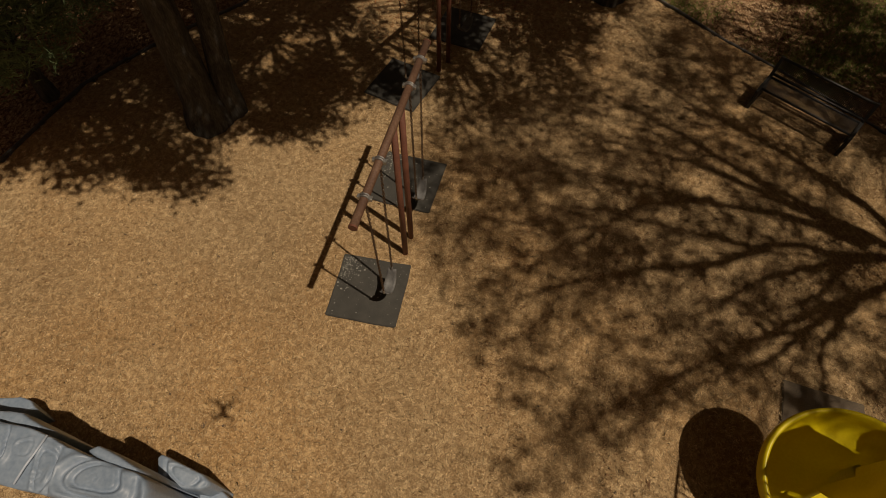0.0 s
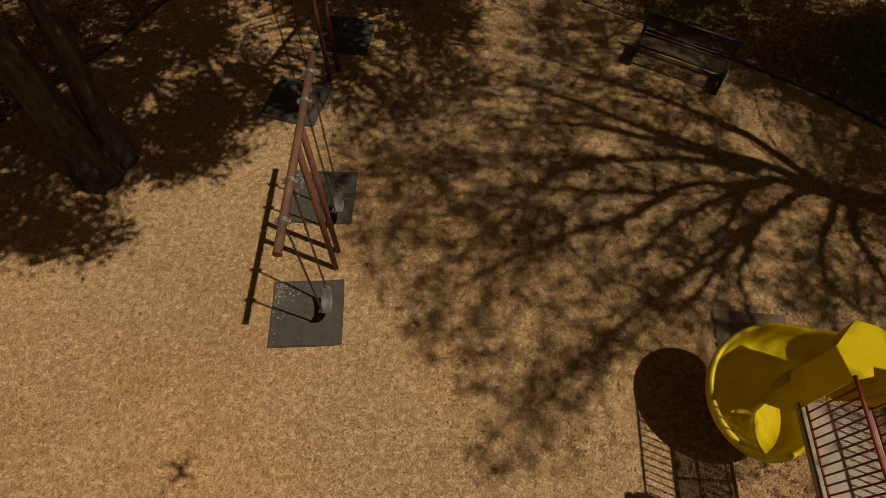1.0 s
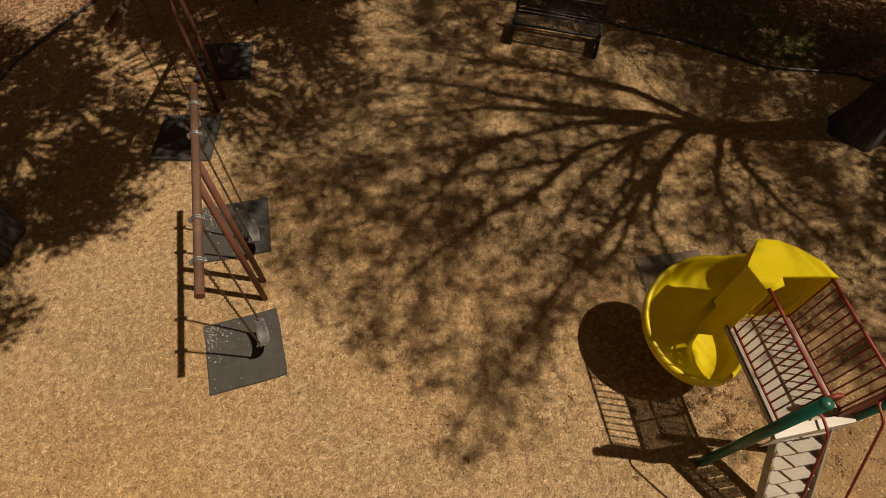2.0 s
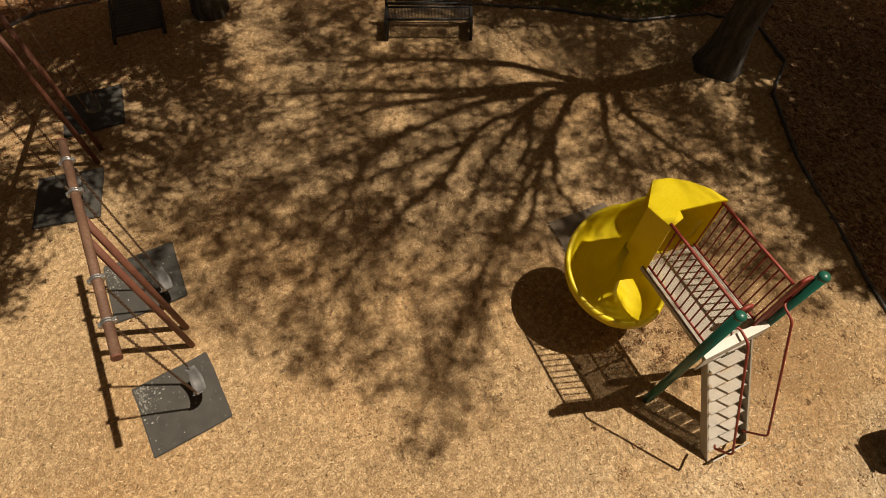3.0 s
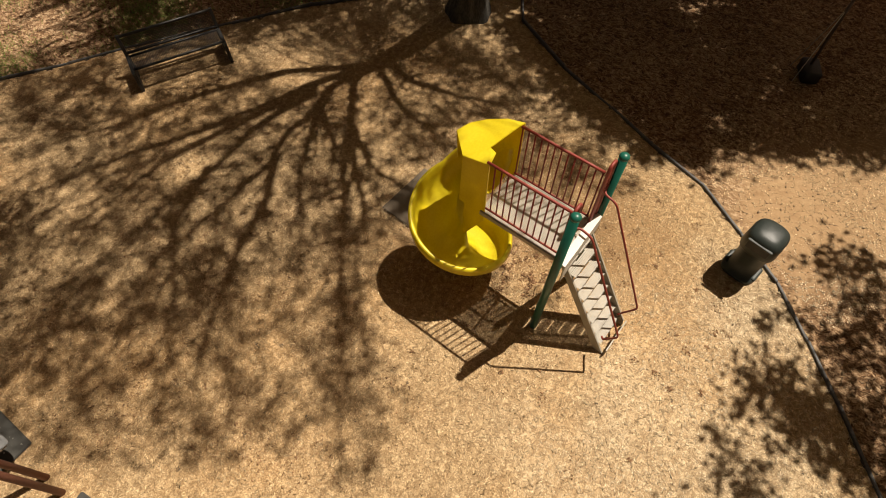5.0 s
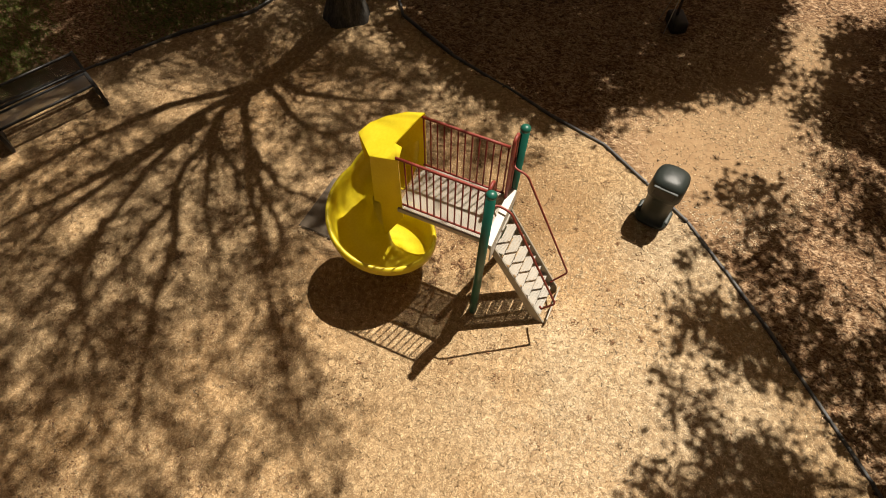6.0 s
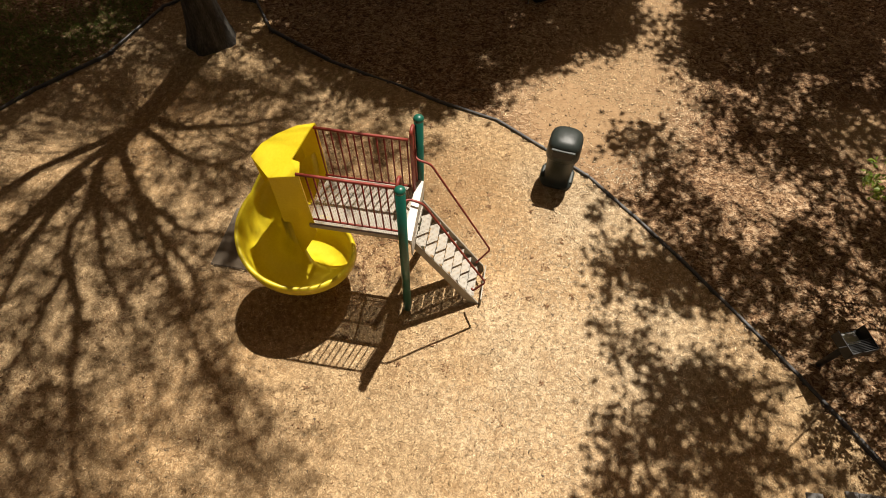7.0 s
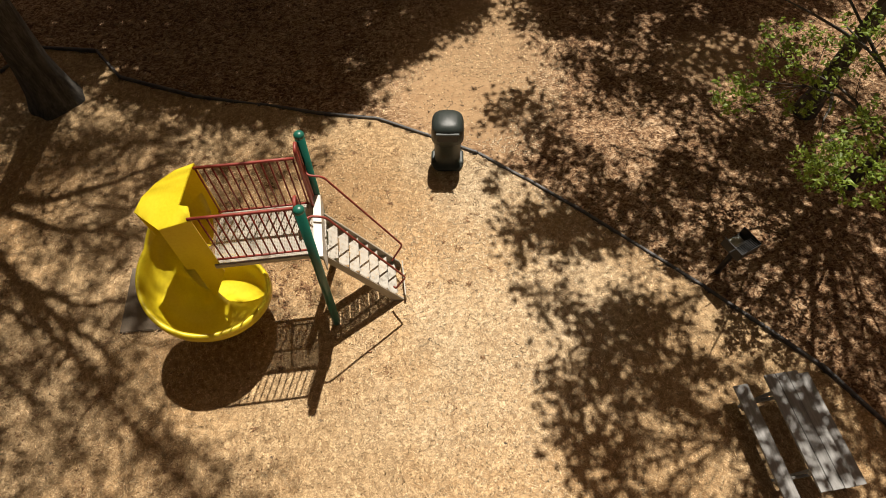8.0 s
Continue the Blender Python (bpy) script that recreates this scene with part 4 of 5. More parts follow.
# ---- bench ----
def mesh_bench(m):
    root = thing("park_bench", m, "black expanded-metal park bench standing at the mulch edge", "bench")
    part("seat", perforated(bmesh.new(), (-0.87, 0.04, 0.42), (1.74, 0, 0), (0, 0.38, 0.02), 58, 14, 0.70), BLACK, root, "black expanded metal seat")
    part("backrest", perforated(bmesh.new(), (-0.87, 0.45, 0.50), (1.74, 0, 0), (0, 0.09, 0.32), 58, 12, 0.70), BLACK, root, "black expanded metal backrest")
    for y, z in ((0.04, 0.42), (0.42, 0.44), (0.45, 0.50), (0.54, 0.82)):
        part("frame_bar", bar([(-0.89, y, z), (0.89, y, z)], 0.024, 8), BLACK, root, smooth=True)
    for x in (-0.89, 0.89):
        bm = bmesh.new()
        vs = [(0.0, 0.44), (-0.06, 0.40), (-0.10, 0.0), (0.16, 0.0), (0.20, 0.12), (0.30, 0.12), (0.34, 0.0), (0.56, 0.0), (0.50, 0.45), (0.58, 0.84), (0.52, 0.85), (0.42, 0.46)]
        for dx in (-0.03, 0.03):
            f = [bm.verts.new((x + dx, y, z)) for y, z in vs]
            bm.faces.new(f if dx > 0 else list(reversed(f)))
        bm.verts.ensure_lookup_table()
        n = len(vs)
        for i in range(n):
            bm.faces.new((bm.verts[i], bm.verts[(i + 1) % n], bm.verts[n + (i + 1) % n], bm.verts[n + i]))
        bmesh.ops.recalc_face_normals(bm, faces=bm.faces)
        part("leg", bm, BLACK, root, "solid black end frame")
    return root


mesh_bench(pose(5.38, 8.79, 0, 0, 0, -31.8))


# ---- access ramp over the edging ----
def access_ramp(m, width, length, top):
    """A moulded plastic ramp: a sloping slab with cleats between two side rails that run out into the mulch."""
    root = thing("access_ramp", m, "black plastic access ramp leading over the edging into the mulch", "ramp")
    slope = -math.degrees(math.atan2(top, length))

    def rise(y):
        return 0.015 + top * y / length
    bm = bmesh.new()
    vs = [(0.25, rise(0.25)), (length, rise(length)), (length + 0.05, rise(length) - 0.03), (length + 0.05, -0.03), (0.25, -0.03)]
    for x in (-width / 2 + 0.03, width / 2 - 0.03):
        f = [bm.verts.new((x, y, z)) for y, z in vs]
        bm.faces.new(f if x > 0 else list(reversed(f)))
    bm.verts.ensure_lookup_table()
    n = len(vs)
    for i in range(n):
        bm.faces.new((bm.verts[i], bm.verts[(i + 1) % n], bm.verts[n + (i + 1) % n], bm.verts[n + i]))
    bmesh.ops.recalc_face_normals(bm, faces=bm.faces)
    part("deck", bm, RUBBER, root, "dark grey sloping deck")
    for k in range(11):
        y = 0.34 + k * 0.11
        if y < length - 0.03:
            part("cleat", boxed((width - 0.10, 0.022, 0.012), Matrix.Translation((0, y, rise(y) + 0.004)) @ pose(0, 0, 0, -slope, 0, 0), 0.004), RUBBER, root)
    for x, y0 in ((-width / 2, -0.02), (width / 2, 0.0)):
        bm = bmesh.new()
        tube(bm, [(x, y0, 0.01), (x, y0 + 0.04, 0.05), (x, length * 0.5, rise(length * 0.5) + 0.045), (x, length, rise(length) + 0.05), (x, length + 0.05, rise(length))], 0.036, 10)
        part("side_rail", bm, BLACK, root, "rounded black side rail", smooth=True)
    return root


access_ramp(pose(0.14, 12.03, 0, 0, 0, -12.5), 1.03, 1.55, 0.10)


# ---- picnic table ----
def picnic_table(m):
    root = thing("picnic_table", m, "small weathered grey wooden picnic table with plank benches", "picnic table")
    for k in range(3):
        y = (k - 1) * 0.157
        part("table_plank", boxed((1.48, 0.150, 0.035), pose(0.006 * (k - 1), y, 0.60, 0.6 * (k - 1)), 0.006), WEATHERED, root)
    for y in (-0.45, 0.45):
        part("bench_plank", boxed((1.48, 0.20, 0.035), pose(0, y, 0.34, 0.5), 0.006), WEATHERED, root)
    for x in (-0.5, 0.5):
        part("cross_beam", boxed((0.035, 1.06, 0.085), Matrix.Translation((x, 0, 0.28)), 0.005), WEATHERED, root)
        part("top_batten", boxed((0.035, 0.46, 0.06), Matrix.Translation((x, 0, 0.55)), 0.005), WEATHERED, root)
        for s in (-1, 1):
            part("leg", boxed((0.035, 0.09, 0.68), pose(x + 0.036, s * 0.235, 0.28, s * 24), 0.005), WEATHERED, root)
    return root


picnic_table(pose(0.74, -5.155, 0.0, 0, 0, -4.0))


# ---- park grill ----
def park_grill(m):
    root = thing("park_grill", m, "black steel pedestal grill with an open firebox", "grill")
    part("pedestal", bar([(0, 0, -0.2), (0, 0, 0.82)], 0.045, 12), BLACK, root, smooth=True)
    fire = part("firebox", boxed((0.40, 0.36, 0.012), Matrix.Translation((0, 0, 0.82))), BLACK, root, "soot-black steel firebox")
    for x in (-0.2, 0.2):
        part("side_wall", boxed((0.012, 0.36, 0.20), Matrix.Translation((x, 0, 0.92)), 0.002), BLACK, fire)
    part("back_wall", boxed((0.40, 0.012, 0.20), Matrix.Translation((0, 0.18, 0.92)), 0.002), BLACK, fire)
    part("ash_plate", boxed((0.30, 0.17, 0.008), pose(0, -0.08, 0.835, 4), 0.002), GALV, fire, "ash-grey steel plate")
    for k in range(7):
        part("grate_rod", bar([(-0.19, 0.02 + k * 0.022, 1.0), (0.19, 0.02 + k * 0.022, 1.0)], 0.006, 6), BLACK, root)
    part("grate_handle", bar([(0.19, 0.05, 1.0), (0.34, 0.05, 1.02)], 0.009, 8), BLACK, root)
    return root


park_grill(pose(3.33, -5.56, 0.0, 0, 0, 105) @ Matrix.Diagonal((0.95, 0.95, 0.9, 1)))


# ---- low tub with a stake, out in the shade ----
tub = thing("planter_tub", pose(11.7, -1.88, -0.02, 0, 0, 20), "dark plastic tub with a stake and two guy wires", "tub")
bm = bmesh.new()
box(bm, (0.52, 0.34, 0.26), Matrix.Translation((0, 0, 0.13)), 0.05)
part("tub", bm, BLACK, tub, smooth=True)
part("stake", bar([(0.06, 0.02, 0.2), (0.08, 0.04, 1.7)], 0.03, 8), TWIG, tub, "thin wooden stake", smooth=True)
for p in ((-0.22, 0.3), (0.24, 0.28)):
    part("guy_wire", bar([(p[0], p[1], 0.0), (0.08, 0.04, 1.5)], 0.008, 5), GALV, tub)


# ---- climbing rock ----
def hump(inside_depth, top, edge):
    """Height over the ground at a depth inside the outline."""
    k = min(max(inside_depth / edge, 0), 1)
    return top * (1 - (1 - k) ** 2.6) ** 0.6


def edge_depth(x, y, poly):
    best = 9.0
    for (x0, y0), (x1, y1) in zip(poly, poly[1:] + poly[:1]):
        dx, dy = x1 - x0, y1 - y0
        k = min(max(((x - x0) * dx + (y - y0) * dy) / (dx * dx + dy * dy), 0), 1)
        best = min(best, math.hypot(x - x0 - k * dx, y - y0 - k * dy))
    return best if inside(x, y, poly) else -best


def moulded(x, y, rings, grooves):
    """Relief of a moulded top: raised rounded rings and straight grooves."""
    z = 0.0
    for cx, cy, rx, ry, turn, deep in rings:
        c, sn = math.cos(turn), math.sin(turn)
        u, v = ((x - cx) * c + (y - cy) * sn) / rx, (-(x - cx) * sn + (y - cy) * c) / ry
        r = (abs(u) ** 2.8 + abs(v) ** 2.8) ** (1 / 2.8) * (1 + 0.10 * math.sin(3 * math.atan2(v, u) + cx * 5))
        z += deep * (0.8 * math.exp(-(((r - 1.0) / 0.13) ** 2)) - 0.7 * math.exp(-(((r - 0.78) / 0.10) ** 2)) + 0.25 * (r < 0.7))
    for gx, gy, turn, deep in grooves:
        d = (x - gx) * math.cos(turn) + (y - gy) * math.sin(turn)
        z += deep * math.exp(-((d / 0.022) ** 2))
    return z


GRAIN = 0.016
ROCK = pose(-4.7, 0.55, -0.03, 0, 0, 0)
rock = thing("climbing_rock", ROCK, "blue-grey moulded climbing rock with raised hand holds", "climbing boulder")


def rock_part(name, poly, top, edge, rings, grooves, tilt, lumps, seed):
    """A moulded rock with steep sides over the outline poly."""
    x0, y0 = min(p[0] for p in poly) - 0.08, min(p[1] for p in poly) - 0.08
    nx, ny = int((max(p[0] for p in poly) + 0.08 - x0) / GRAIN), int((max(p[1] for p in poly) + 0.08 - y0) / GRAIN)
    cx, cy = sum(p[0] for p in poly) / len(poly), sum(p[1] for p in poly) / len(poly) - 0.05
    verts, index, faces = [], {}, []
    for i in range(nx + 1):
        for j in range(ny + 1):
            x, y = x0 + i * GRAIN, y0 + j * GRAIN
            d = edge_depth(x, y, poly) + 0.03 * noise.noise((x * 2.6, y * 2.6, seed + 4))
            if d > -0.05:
                flat = min(max((d - edge * 0.7) / edge, 0), 1)
                z = hump(d, top, edge) * (1 + tilt[0] * x + tilt[1] * y) + flat * (moulded(x, y, rings, grooves) + lumps * noise.noise((x * 1.9, y * 1.9, seed)))
                index[i, j] = len(verts)
                z -= 0.08 if d <= 0 else 0.0
                tuck = 1 - min(max(z / top, 0), 1)
                verts.append((cx + (x - cx) * (1 - 0.15 * tuck), cy + (y - cy) * (1 - 0.5 * tuck), z))
    for i, j in index:
        q = [(i, j), (i + 1, j), (i + 1, j + 1), (i, j + 1)]
        if all(k in index for k in q):
            faces.append([index[k] for k in q])
    return raw(name, verts, faces, STONE, rock, smooth=True)


rock_part("rock_wall", [(-0.81, 0.16), (-0.37, 0.18), (0.13, 0.21), (0.52, 0.19), (0.77, 0.15), (0.95, 0.08), (1.16, 0.06), (1.48, 0.02), (1.74, 0.0), (1.9, -0.07), (1.97, -0.16), (2.01, -0.31), (1.7, -0.41), (1.08, -0.45), (0.53, -0.43), (-0.38, -0.44)], 2.2, 0.045,
          [(1.41, -0.16, 0.28, 0.155, 0.12, 0.045), (1.47, -0.17, 0.47, 0.26, 0.05, 0.045), (1.36, -0.17, 0.05, 0.05, 0.3, 0.015), (0.85, -0.19, 0.11, 0.24, 0.25, 0.03), (0.19, -0.03, 0.2, 0.22, 0.2, 0.045), (0.55, -0.03, 0.09, 0.09, 0.4, 0.018), (0.81, -0.25, 0.06, 0.05, 0.4, 0.022)],
          [(0.92, -0.05, 0.2, -0.035), (0.35, -0.05, 0.1, -0.02)], (-0.004, 0.01), 0.045, 3)
part("moulding_seam", bar([(0.72, 0.12, 2.21), (0.7, -0.05, 2.22), (0.67, -0.2, 2.22), (0.64, -0.37, 2.2)], 0.013, 6), SEAM, rock, "pale straight moulding seam", smooth=True)
rock_part("rock_ledge", [(-1.13, 0.31), (-0.65, 0.31), (-0.13, 0.33), (0.15, 0.37), (0.52, 0.24), (0.4, 0.13), (-0.95, 0.05)], 1.95, 0.05, [], [], (0.0, 0.0), 0.05, 4)
rock_part("rock_ledge", [(1.07, 0.09), (1.19, 0.17), (1.46, 0.12), (1.7, 0.04), (1.81, -0.06), (1.47, -0.07), (1.11, 0.02)], 2.08, 0.05, [], [], (0.0, 0.0), 0.03, 6)
rock_part("rock_step", [(1.28, 0.26), (1.33, 0.33), (1.52, 0.31), (1.73, 0.28), (1.93, 0.22), (2.06, 0.13), (2.06, 0.04), (1.95, -0.04), (1.76, -0.06), (1.55, -0.08), (1.36, 0.05)], 1.03, 0.06,
          [(1.72, 0.12, 0.22, 0.10, -0.25, 0.03)], [(1.50, 0.1, 0.4, -0.04)], (-0.02, 0.0), 0.08, 5)
rock_part("rock_step", [(1.34, 0.04), (1.6, 0.0), (1.82, -0.04), (1.92, -0.12), (2.02, -0.3), (1.5, -0.38), (1.33, -0.2)], 0.82, 0.06, [], [(1.62, -0.1, 0.7, -0.04)], (0.0, 0.0), 0.06, 9)
rock_part("rock_step", [(1.70, 0.09), (1.87, 0.13), (2.06, 0.09), (2.2, 0.0), (2.24, -0.28), (1.82, -0.35)], 0.52, 0.05, [], [], (0.0, 0.0), 0.06, 7)
rock_part("rock_step", [(-2.22, 0.55), (-1.75, 0.59), (-1.0, 0.71), (-0.84, 0.69), (-0.7, 0.59), (-0.98, 0.41), (-2.03, 0.28)], 0.6, 0.05, [], [], (0.0, 0.0), 0.03, 8)


# ---- leafy low tree and cedar beside the bed ----
tree((4.3, -8.6, 0), 0.10, [(4.3, -8.6, -0.1), (4.3, -8.6, 0.5), (4.28, -8.5, 1.2), (4.25, -8.2, 2.0), (4.2, -7.9, 2.9)],
     [[(4.28, -8.5, 1.2), (4.3, -7.6, 1.9), (4.4, -6.9, 2.4), (4.5, -6.2, 2.7)], [(4.25, -8.2, 1.8), (3.7, -7.5, 2.3), (3.2, -6.8, 2.6)], [(4.25, -8.1, 2.1), (4.8, -7.7, 2.5), (5.3, -7.3, 2.8)], [(4.25, -8.2, 2.2), (3.7, -8.2, 2.7), (3.3, -7.9, 2.9)]],
     [(4.75, -5.5, 2.5, 0.35, 0.4, 0.3, 0.5), (5.4, -6.6, 2.5, 0.45, 0.45, 0.4, 0.7), (5.1, -7.6, 2.6, 0.55, 0.6, 0.5, 0.9), (4.6, -6.5, 2.4, 0.4, 0.4, 0.4, 0.5), (3.65, -6.8, 2.5, 0.45, 0.5, 0.4, 0.9), (3.4, -5.95, 2.5, 0.35, 0.4, 0.4, 1.0), (3.0, -6.3, 2.5, 0.3, 0.5, 0.3, 0.6), (2.6, -7.0, 2.6, 0.4, 0.5, 0.3, 0.4)],
     430, 9, 0.066, FRESH, "young leafy tree with fresh green leaves and thin branches", 21, spread=0.04, flare=0.2, twig_r=0.005, side=2, gaps=-0.5, thin=9)
tree((-8.9, 6.9, 0), 0.15, [(-8.9, 6.9, -0.1), (-8.9, 6.9, 0.4), (-8.85, 6.9, 1.6), (-8.8, 6.9, 3.2), (-8.8, 6.9, 4.6)],
     [[(-8.85, 6.9, 1.4), (-8.0, 6.3, 2.0), (-7.2, 5.7, 2.3)], [(-8.85, 6.9, 1.0), (-8.3, 7.2, 1.6), (-7.6, 7.3, 2.1)], [(-8.8, 6.9, 2.4), (-8.0, 5.9, 3.0), (-7.3, 5.3, 3.1)], [(-8.8, 6.9, 2.8), (-7.8, 7.0, 3.4), (-6.9, 6.9, 3.7)]],
     [(-7.9, 6.2, 2.4, 1.1, 1.2, 0.8, 1.0), (-7.7, 7.6, 2.6, 1.1, 1.3, 0.9, 1.0), (-8.8, 6.6, 3.4, 1.3, 1.5, 1.0, 0.8)],
     520, 34, 0.15, CEDAR, "dark green cedar with drooping branches in shade", 22, spread=0.13, flare=0.2, twig_r=0.008, droop=0.5, slim=0.07)


# ---- loose chips, leaves and grass ----
def quick(name, verts, tris, mat, parent=None, label="", category=""):
    me = bpy.data.meshes.new(name)
    me.vertices.add(len(verts))
    me.vertices.foreach_set("co", verts.astype(np.float32).ravel())
    me.loops.add(tris.size)
    me.loops.foreach_set("vertex_index", tris.astype(np.int32).ravel())
    me.polygons.add(len(tris))
    me.polygons.foreach_set("loop_start", np.arange(0, tris.size, 3, dtype=np.int32))
    me.update(calc_edges=True)
    me.materials.append(mat)
    ob = new(name, me)
    if parent:
        ob.parent = parent
    return tagged(ob, label, category, kind="stuff")


def within(x, y, poly):
    hit = np.zeros(len(x), bool)
    for (x0, y0), (x1, y1) in zip(poly, poly[1:] + poly[:1]):
        if y0 != y1:
            hit ^= ((y0 > y) != (y1 > y)) & (x < (x1 - x0) * (y - y0) / (y1 - y0) + x0)
    return hit


def slivers(x, y, z, length, width, thick, tilt, rng):
    """Thin four-cornered wedges of wood lying about: vertices and triangles."""
    k = len(x)
    a = rng.uniform(0, math.tau, k)
    t = rng.normal(0, tilt, k)
    d = np.stack([np.cos(a) * np.cos(t), np.sin(a) * np.cos(t), np.sin(t)], 1)
    w = np.stack([-np.sin(a), np.cos(a), rng.normal(0, 0.15, k)], 1)
    c = np.stack([x, y, z], 1)
    L, W, T = length[:, None], width[:, None], thick[:, None]
    up = np.array([0, 0, 1.0])
    v = np.stack([c - d * L / 2 - w * W / 2, c - d * L / 2.4 + w * W / 2 + up * T * 0.3, c + d * L / 2 + w * W / 4, c + up * T], 1).reshape(-1, 3)
    i = np.arange(k)[:, None] * 4
    return v, np.concatenate([i + (0, 1, 3), i + (1, 2, 3), i + (2, 0, 3), i + (0, 2, 1)])


rng = np.random.default_rng(5)
n = 640000
x, y = rng.uniform(-9.5, 11.8, n), rng.uniform(-7.6, 14.1, n)
keep = within(x, y, LOOP)
for cx, cy, a in ((-1.675, 3.92, -0.5), (-1.54, 6.15, -5.5), (-2.17, 8.51, -18), (-1.26, 10.42, -12), (5.10, 2.99, -9)):
    ca, sa = math.cos(radians(a)), math.sin(radians(a))
    u, v = (x - cx) * ca + (y - cy) * sa, -(x - cx) * sa + (y - cy) * ca
    keep &= (abs(u) > 0.55) | (abs(v) > 0.55) | (rng.uniform(0, 1, n) < (0.7 if cx > 5 else 0.008))
x, y = x[keep], y[keep]
z = np.array([bed_height(p, q) for p, q in zip(x.tolist(), y.tolist())]) + 0.002
z[(abs(x - 5.10) < 0.66) & (abs(y - 2.99) < 0.66)] += 0.036
k = len(x)
size = rng.lognormal(0, 0.4, k)
v, t = slivers(x, y, z, 0.044 * size, 0.0085 * size ** 0.6, 0.0018 * size ** 0.5, 0.05, rng)
quick("mulch_chips", v, t, CHIP, None, "loose golden wood chips strewn over the bed", "wood chips")


def strewn(name, count, area, size, mat, label, category, seed, avoid=(), only=None):
    rng = np.random.default_rng(seed)
    x, y = rng.uniform(area[0], area[1], count), rng.uniform(area[2], area[3], count)
    keep = ~within(x, y, LOOP)
    if only:
        keep &= within(x, y, only)
    for poly in avoid:
        keep &= ~within(x, y, poly) | (rng.uniform(0, 1, count) < 0.28)
    x, y = x[keep], y[keep]
    s = size * rng.lognormal(0, 0.3, len(x))
    v, t = slivers(x, y, np.full(len(x), -0.0285), s, s * 0.5, s * 0.07, 0.12, rng)
    quick(name, v, t, mat, None, label, category)


strewn("fallen_leaves", 60000, (1.0, 14.5, -12.5, 9.5), 0.055, FALLEN, "brown fallen leaves on the soil", "leaves", 31, (PATCH, PATCH2))
strewn("fallen_leaves", 26000, (-11.5, 9.0, 4.5, 16.0), 0.055, FALLEN, "brown fallen leaves on the soil", "leaves", 32)
strewn("fallen_leaves", 9000, (-4.5, 2.6, 12.6, 16.5), 0.075, RUSSET, "russet fallen leaves under the trees", "leaves", 35)
strewn("path_chips", 42000, (6, 13.2, -5.6, 0), 0.034, CHIP, "pale wood chips trodden into the path", "wood chips", 33, (BARE,), PATCH)
strewn("path_chips", 4000, (6.6, 8.8, -9.4, -6.8), 0.035, CHIP, "pale wood chips on bare soil", "wood chips", 34, (), PATCH2)
rng = np.random.default_rng(41)
n = 220000
x, y = rng.uniform(-1, 13, n), rng.uniform(6.5, 16.5, n)
keep = ~within(x, y, LOOP) & (np.sin(x * 1.3 + 2 * np.sin(y * 0.9)) + rng.normal(0, 0.6, n) > 0.1) & (y > 14.6 - 0.85 * x) & (x > 2.2 + rng.normal(0, 0.4, n))
x, y = x[keep], y[keep]
k = len(x)
a = rng.uniform(0, math.tau, k)
h = rng.uniform(0.04, 0.11, k)
lean = rng.normal(0, 0.05, (k, 2))
w = 0.006
v = np.stack([np.stack([x - w * np.cos(a), y - w * np.sin(a), np.full(k, -0.03)], 1), np.stack([x + w * np.cos(a), y + w * np.sin(a), np.full(k, -0.03)], 1), np.stack([x + lean[:, 0], y + lean[:, 1], h - 0.03], 1)], 1).reshape(-1, 3)
quick("grass", v, np.arange(3 * k).reshape(-1, 3), GRASS, None, "thin patchy green grass beyond the edging", "grass")
rng = np.random.default_rng(78)
n = 190000
x, y = rng.uniform(-8, 11, n), rng.uniform(-7, 12, n)
clump = np.array([noise.noise((p * 1.1, q * 1.1, 5)) + 0.8 * noise.noise((p * 4.0, q * 4.0, 9)) for p, q in zip(x.tolist(), y.tolist())])
# Crumbs lie denser inside the oak's shadow outline, browning the shaded mulch by colour.
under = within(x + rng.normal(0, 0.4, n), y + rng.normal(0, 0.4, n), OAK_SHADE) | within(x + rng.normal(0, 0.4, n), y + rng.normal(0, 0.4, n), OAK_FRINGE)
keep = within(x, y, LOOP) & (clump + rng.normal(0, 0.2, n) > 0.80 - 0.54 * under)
x, y = x[keep], y[keep]
size = 0.026 * rng.lognormal(0, 0.35, len(x))
z = np.array([bed_height(p, q) for p, q in zip(x.tolist(), y.tolist())]) + 0.004
v, t = slivers(x, y, z, size, size * 0.5, size * 0.10, 0.12, rng)
quick("leaf_debris", v, t, BROWN, None, "brown leaf crumbs on the mulch, thickest in the oak's shade", "leaves")
rng = np.random.default_rng(79)
n = 5200
x, y = rng.normal(-1.6, 1.5, n), rng.normal(12.0, 1.3, n)
keep = within(x, y, LOOP) & (y > 9.6) & (x < 3.2)
x, y = x[keep], y[keep]
size = 0.05 * rng.lognormal(0, 0.3, len(x))
z = np.array([bed_height(p, q) for p, q in zip(x.tolist(), y.tolist())]) + 0.005
v, t = slivers(x, y, z, size, size * 0.55, size * 0.12, 0.2, rng)
quick("leaf_drift", v, t, RUSSET, None, "russet leaves blown onto the mulch", "leaves")
rng = random.Random(77)
verts, faces = [], []
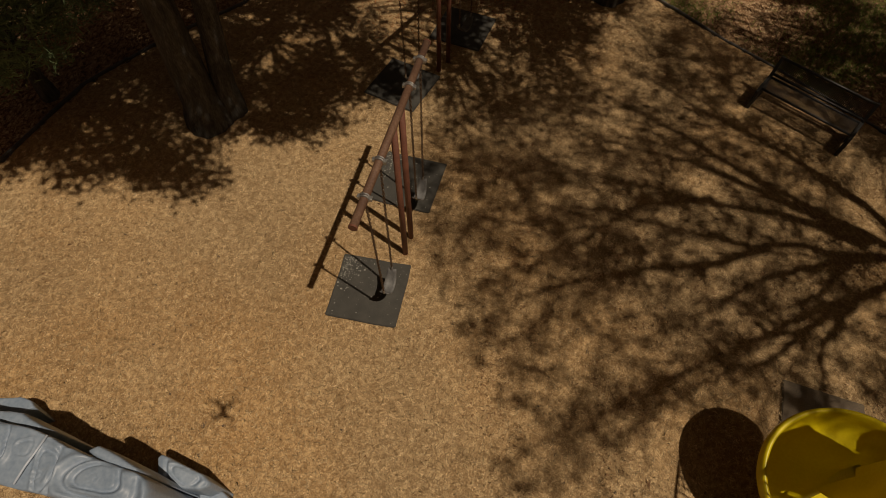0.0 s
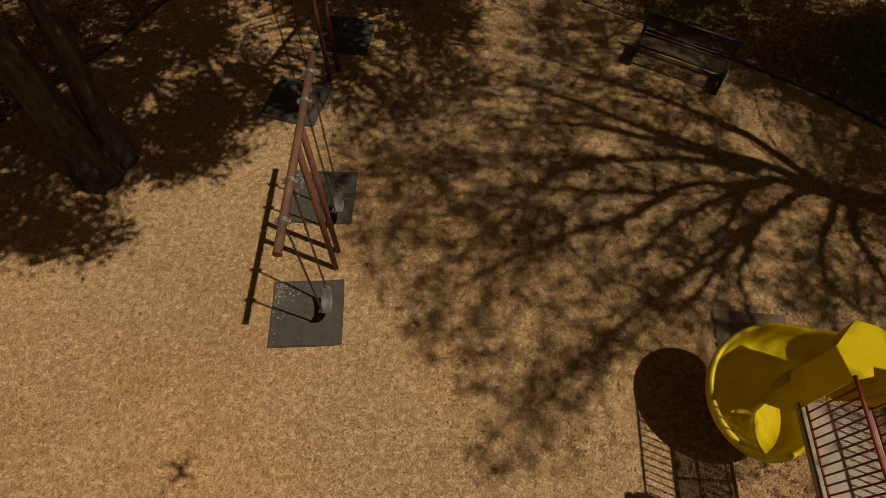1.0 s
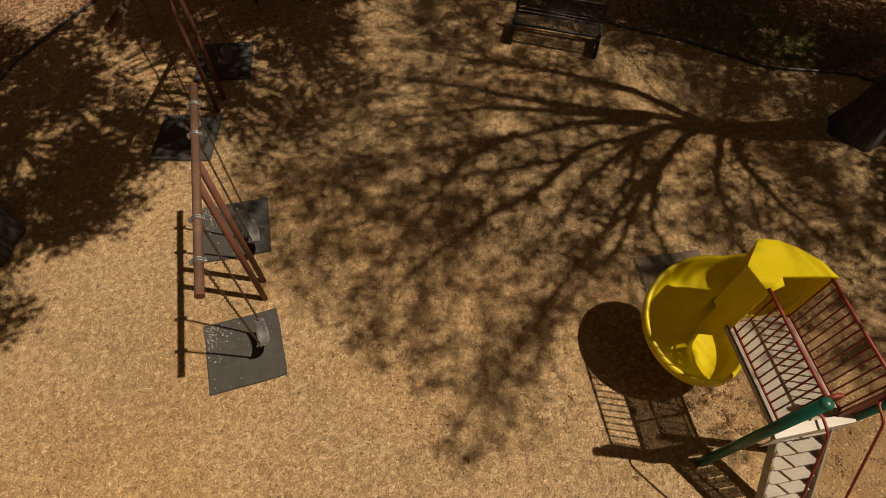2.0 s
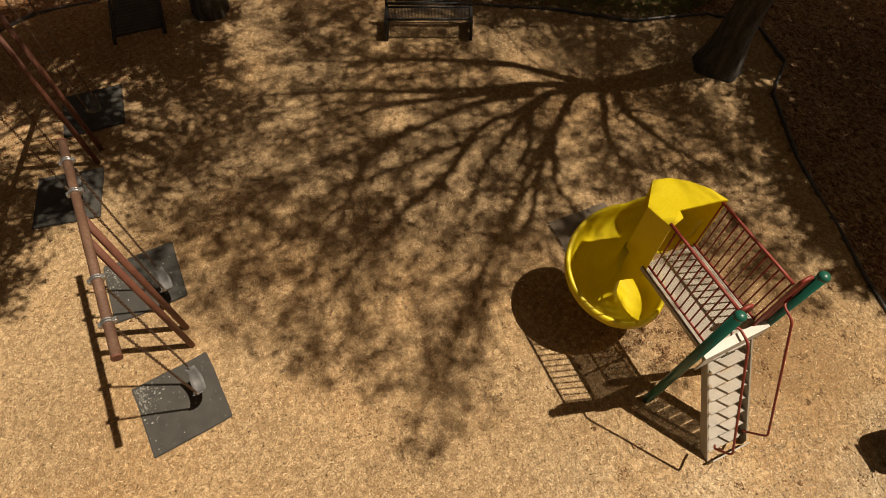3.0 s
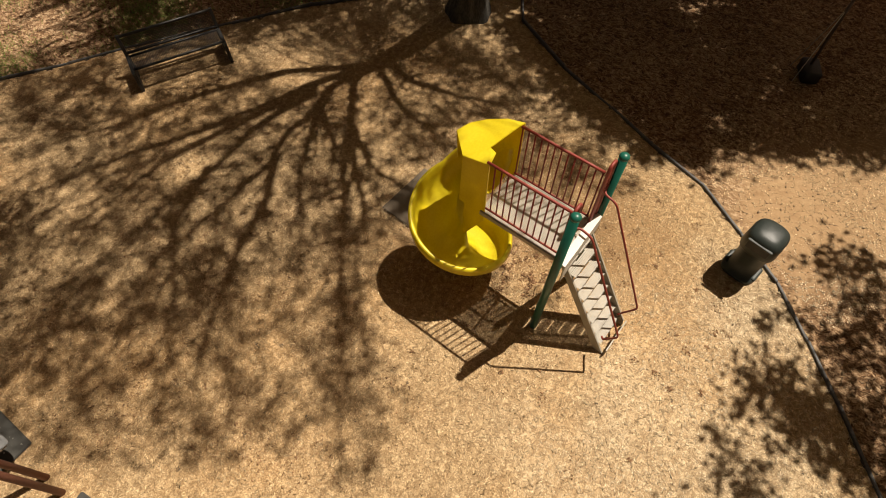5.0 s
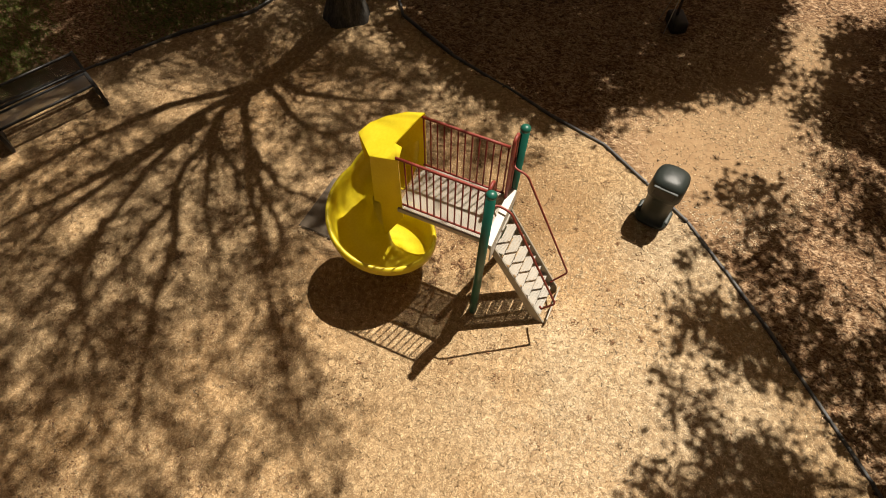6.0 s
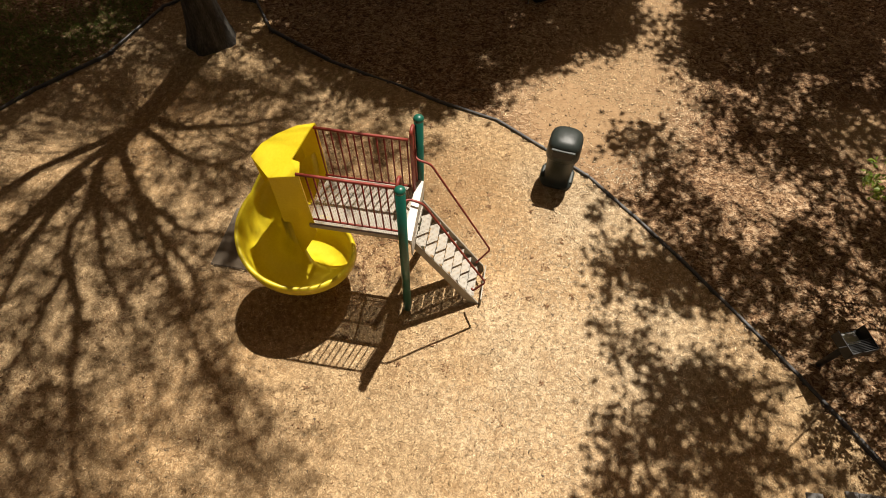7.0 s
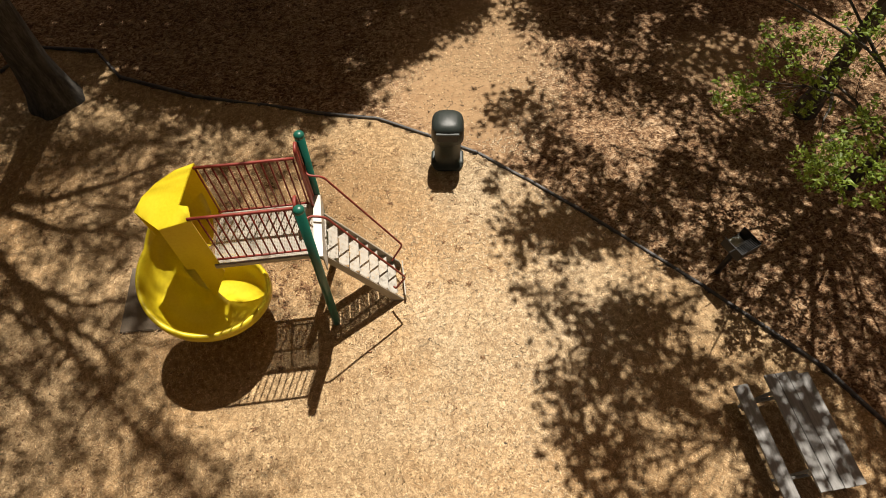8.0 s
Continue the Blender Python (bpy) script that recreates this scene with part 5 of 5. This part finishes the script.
for _ in range(150):
    cx, cy = rng.uniform(-7.5, 9), rng.uniform(-5, 10)
    if not inside(cx, cy, LOOP):
        continue
    for _ in range(rng.randint(4, 9)):
        a, r = rng.uniform(0, math.tau), rng.uniform(0.01, 0.032)
        px, py, k = cx + rng.uniform(-0.02, 0.02), cy + rng.uniform(-0.02, 0.02), len(verts)
        z = bed_height(px, py) + 0.004
        verts += [(px - 0.006 * math.sin(a), py + 0.006 * math.cos(a), z), (px + 0.006 * math.sin(a), py - 0.006 * math.cos(a), z), (px + r * math.cos(a), py + r * math.sin(a), z + rng.uniform(0.002, 0.02))]
        faces.append((k, k + 1, k + 2))
tagged(raw("weeds", verts, faces, TWIG, None, "small dead weeds and dark twigs scattered on the mulch", kind="stuff"), category="weeds")


# ---- small brown leaf clumps on the open mulch ----
rng = np.random.default_rng(91)
cx, cy = np.concatenate([rng.uniform(2.5, 8.5, 60), rng.normal(4.75, 0.35, 45)]), np.concatenate([rng.uniform(-2.2, 2.6, 60), rng.normal(1.0, 0.28, 45)])
keep = within(cx, cy, LOOP)
cx, cy = np.repeat(cx[keep], 16), np.repeat(cy[keep], 16)
reach = np.repeat(rng.uniform(0.015, 0.05, keep.sum()), 16)
x, y = cx + rng.normal(0, 1, len(cx)) * reach, cy + rng.normal(0, 1, len(cx)) * reach
size = 0.032 * rng.lognormal(0, 0.3, len(x))
z = np.array([bed_height(p, q) for p, q in zip(x.tolist(), y.tolist())]) + 0.006
v, t = slivers(x, y, z, size, size * 0.55, size * 0.2, 0.3, rng)
quick("leaf_clumps", v, t, BROWN, None, "small clumps of brown leaves on the mulch", "leaves")


# ---- quadcopter hovering over the bed, known by its shadow ----
drone = thing("quadcopter", pose(0.255, -0.05, 8.33, 0, 0, 12), "small dark grey quadcopter hovering over the mulch", "drone")
bm = boxed((0.085, 0.15, 0.065), Matrix(), 0.022)
part("body", bm, BLACK, drone, smooth=True)
for sx in (-1, 1):
    for sy in (-1, 1):
        tip = Vector((sx * 0.115, sy * 0.125, 0.012))
        arm = part("arm", bar([(sx * 0.03, sy * 0.05, 0.0), tip], [0.026, 0.020], 8), BLACK, drone, smooth=True)
        part("rotor_hub", bar([tip - Vector((0, 0, 0.018)), tip + Vector((0, 0, 0.03))], 0.014, 10), BLACK, arm, smooth=True)
        bm = bmesh.new()
        for k in (0, 1):
            box(bm, (0.115, 0.022, 0.003), Matrix.Translation(tip + Vector((0, 0, 0.032))) @ pose(0, 0, 0, 0, 0, 40 + 50 * sx * sy + 180 * k) @ pose(0.058, 0, 0, 8, 0, 0), 0.001)
        part("propeller", bm, BLACK, arm, "two-bladed propeller at rest")
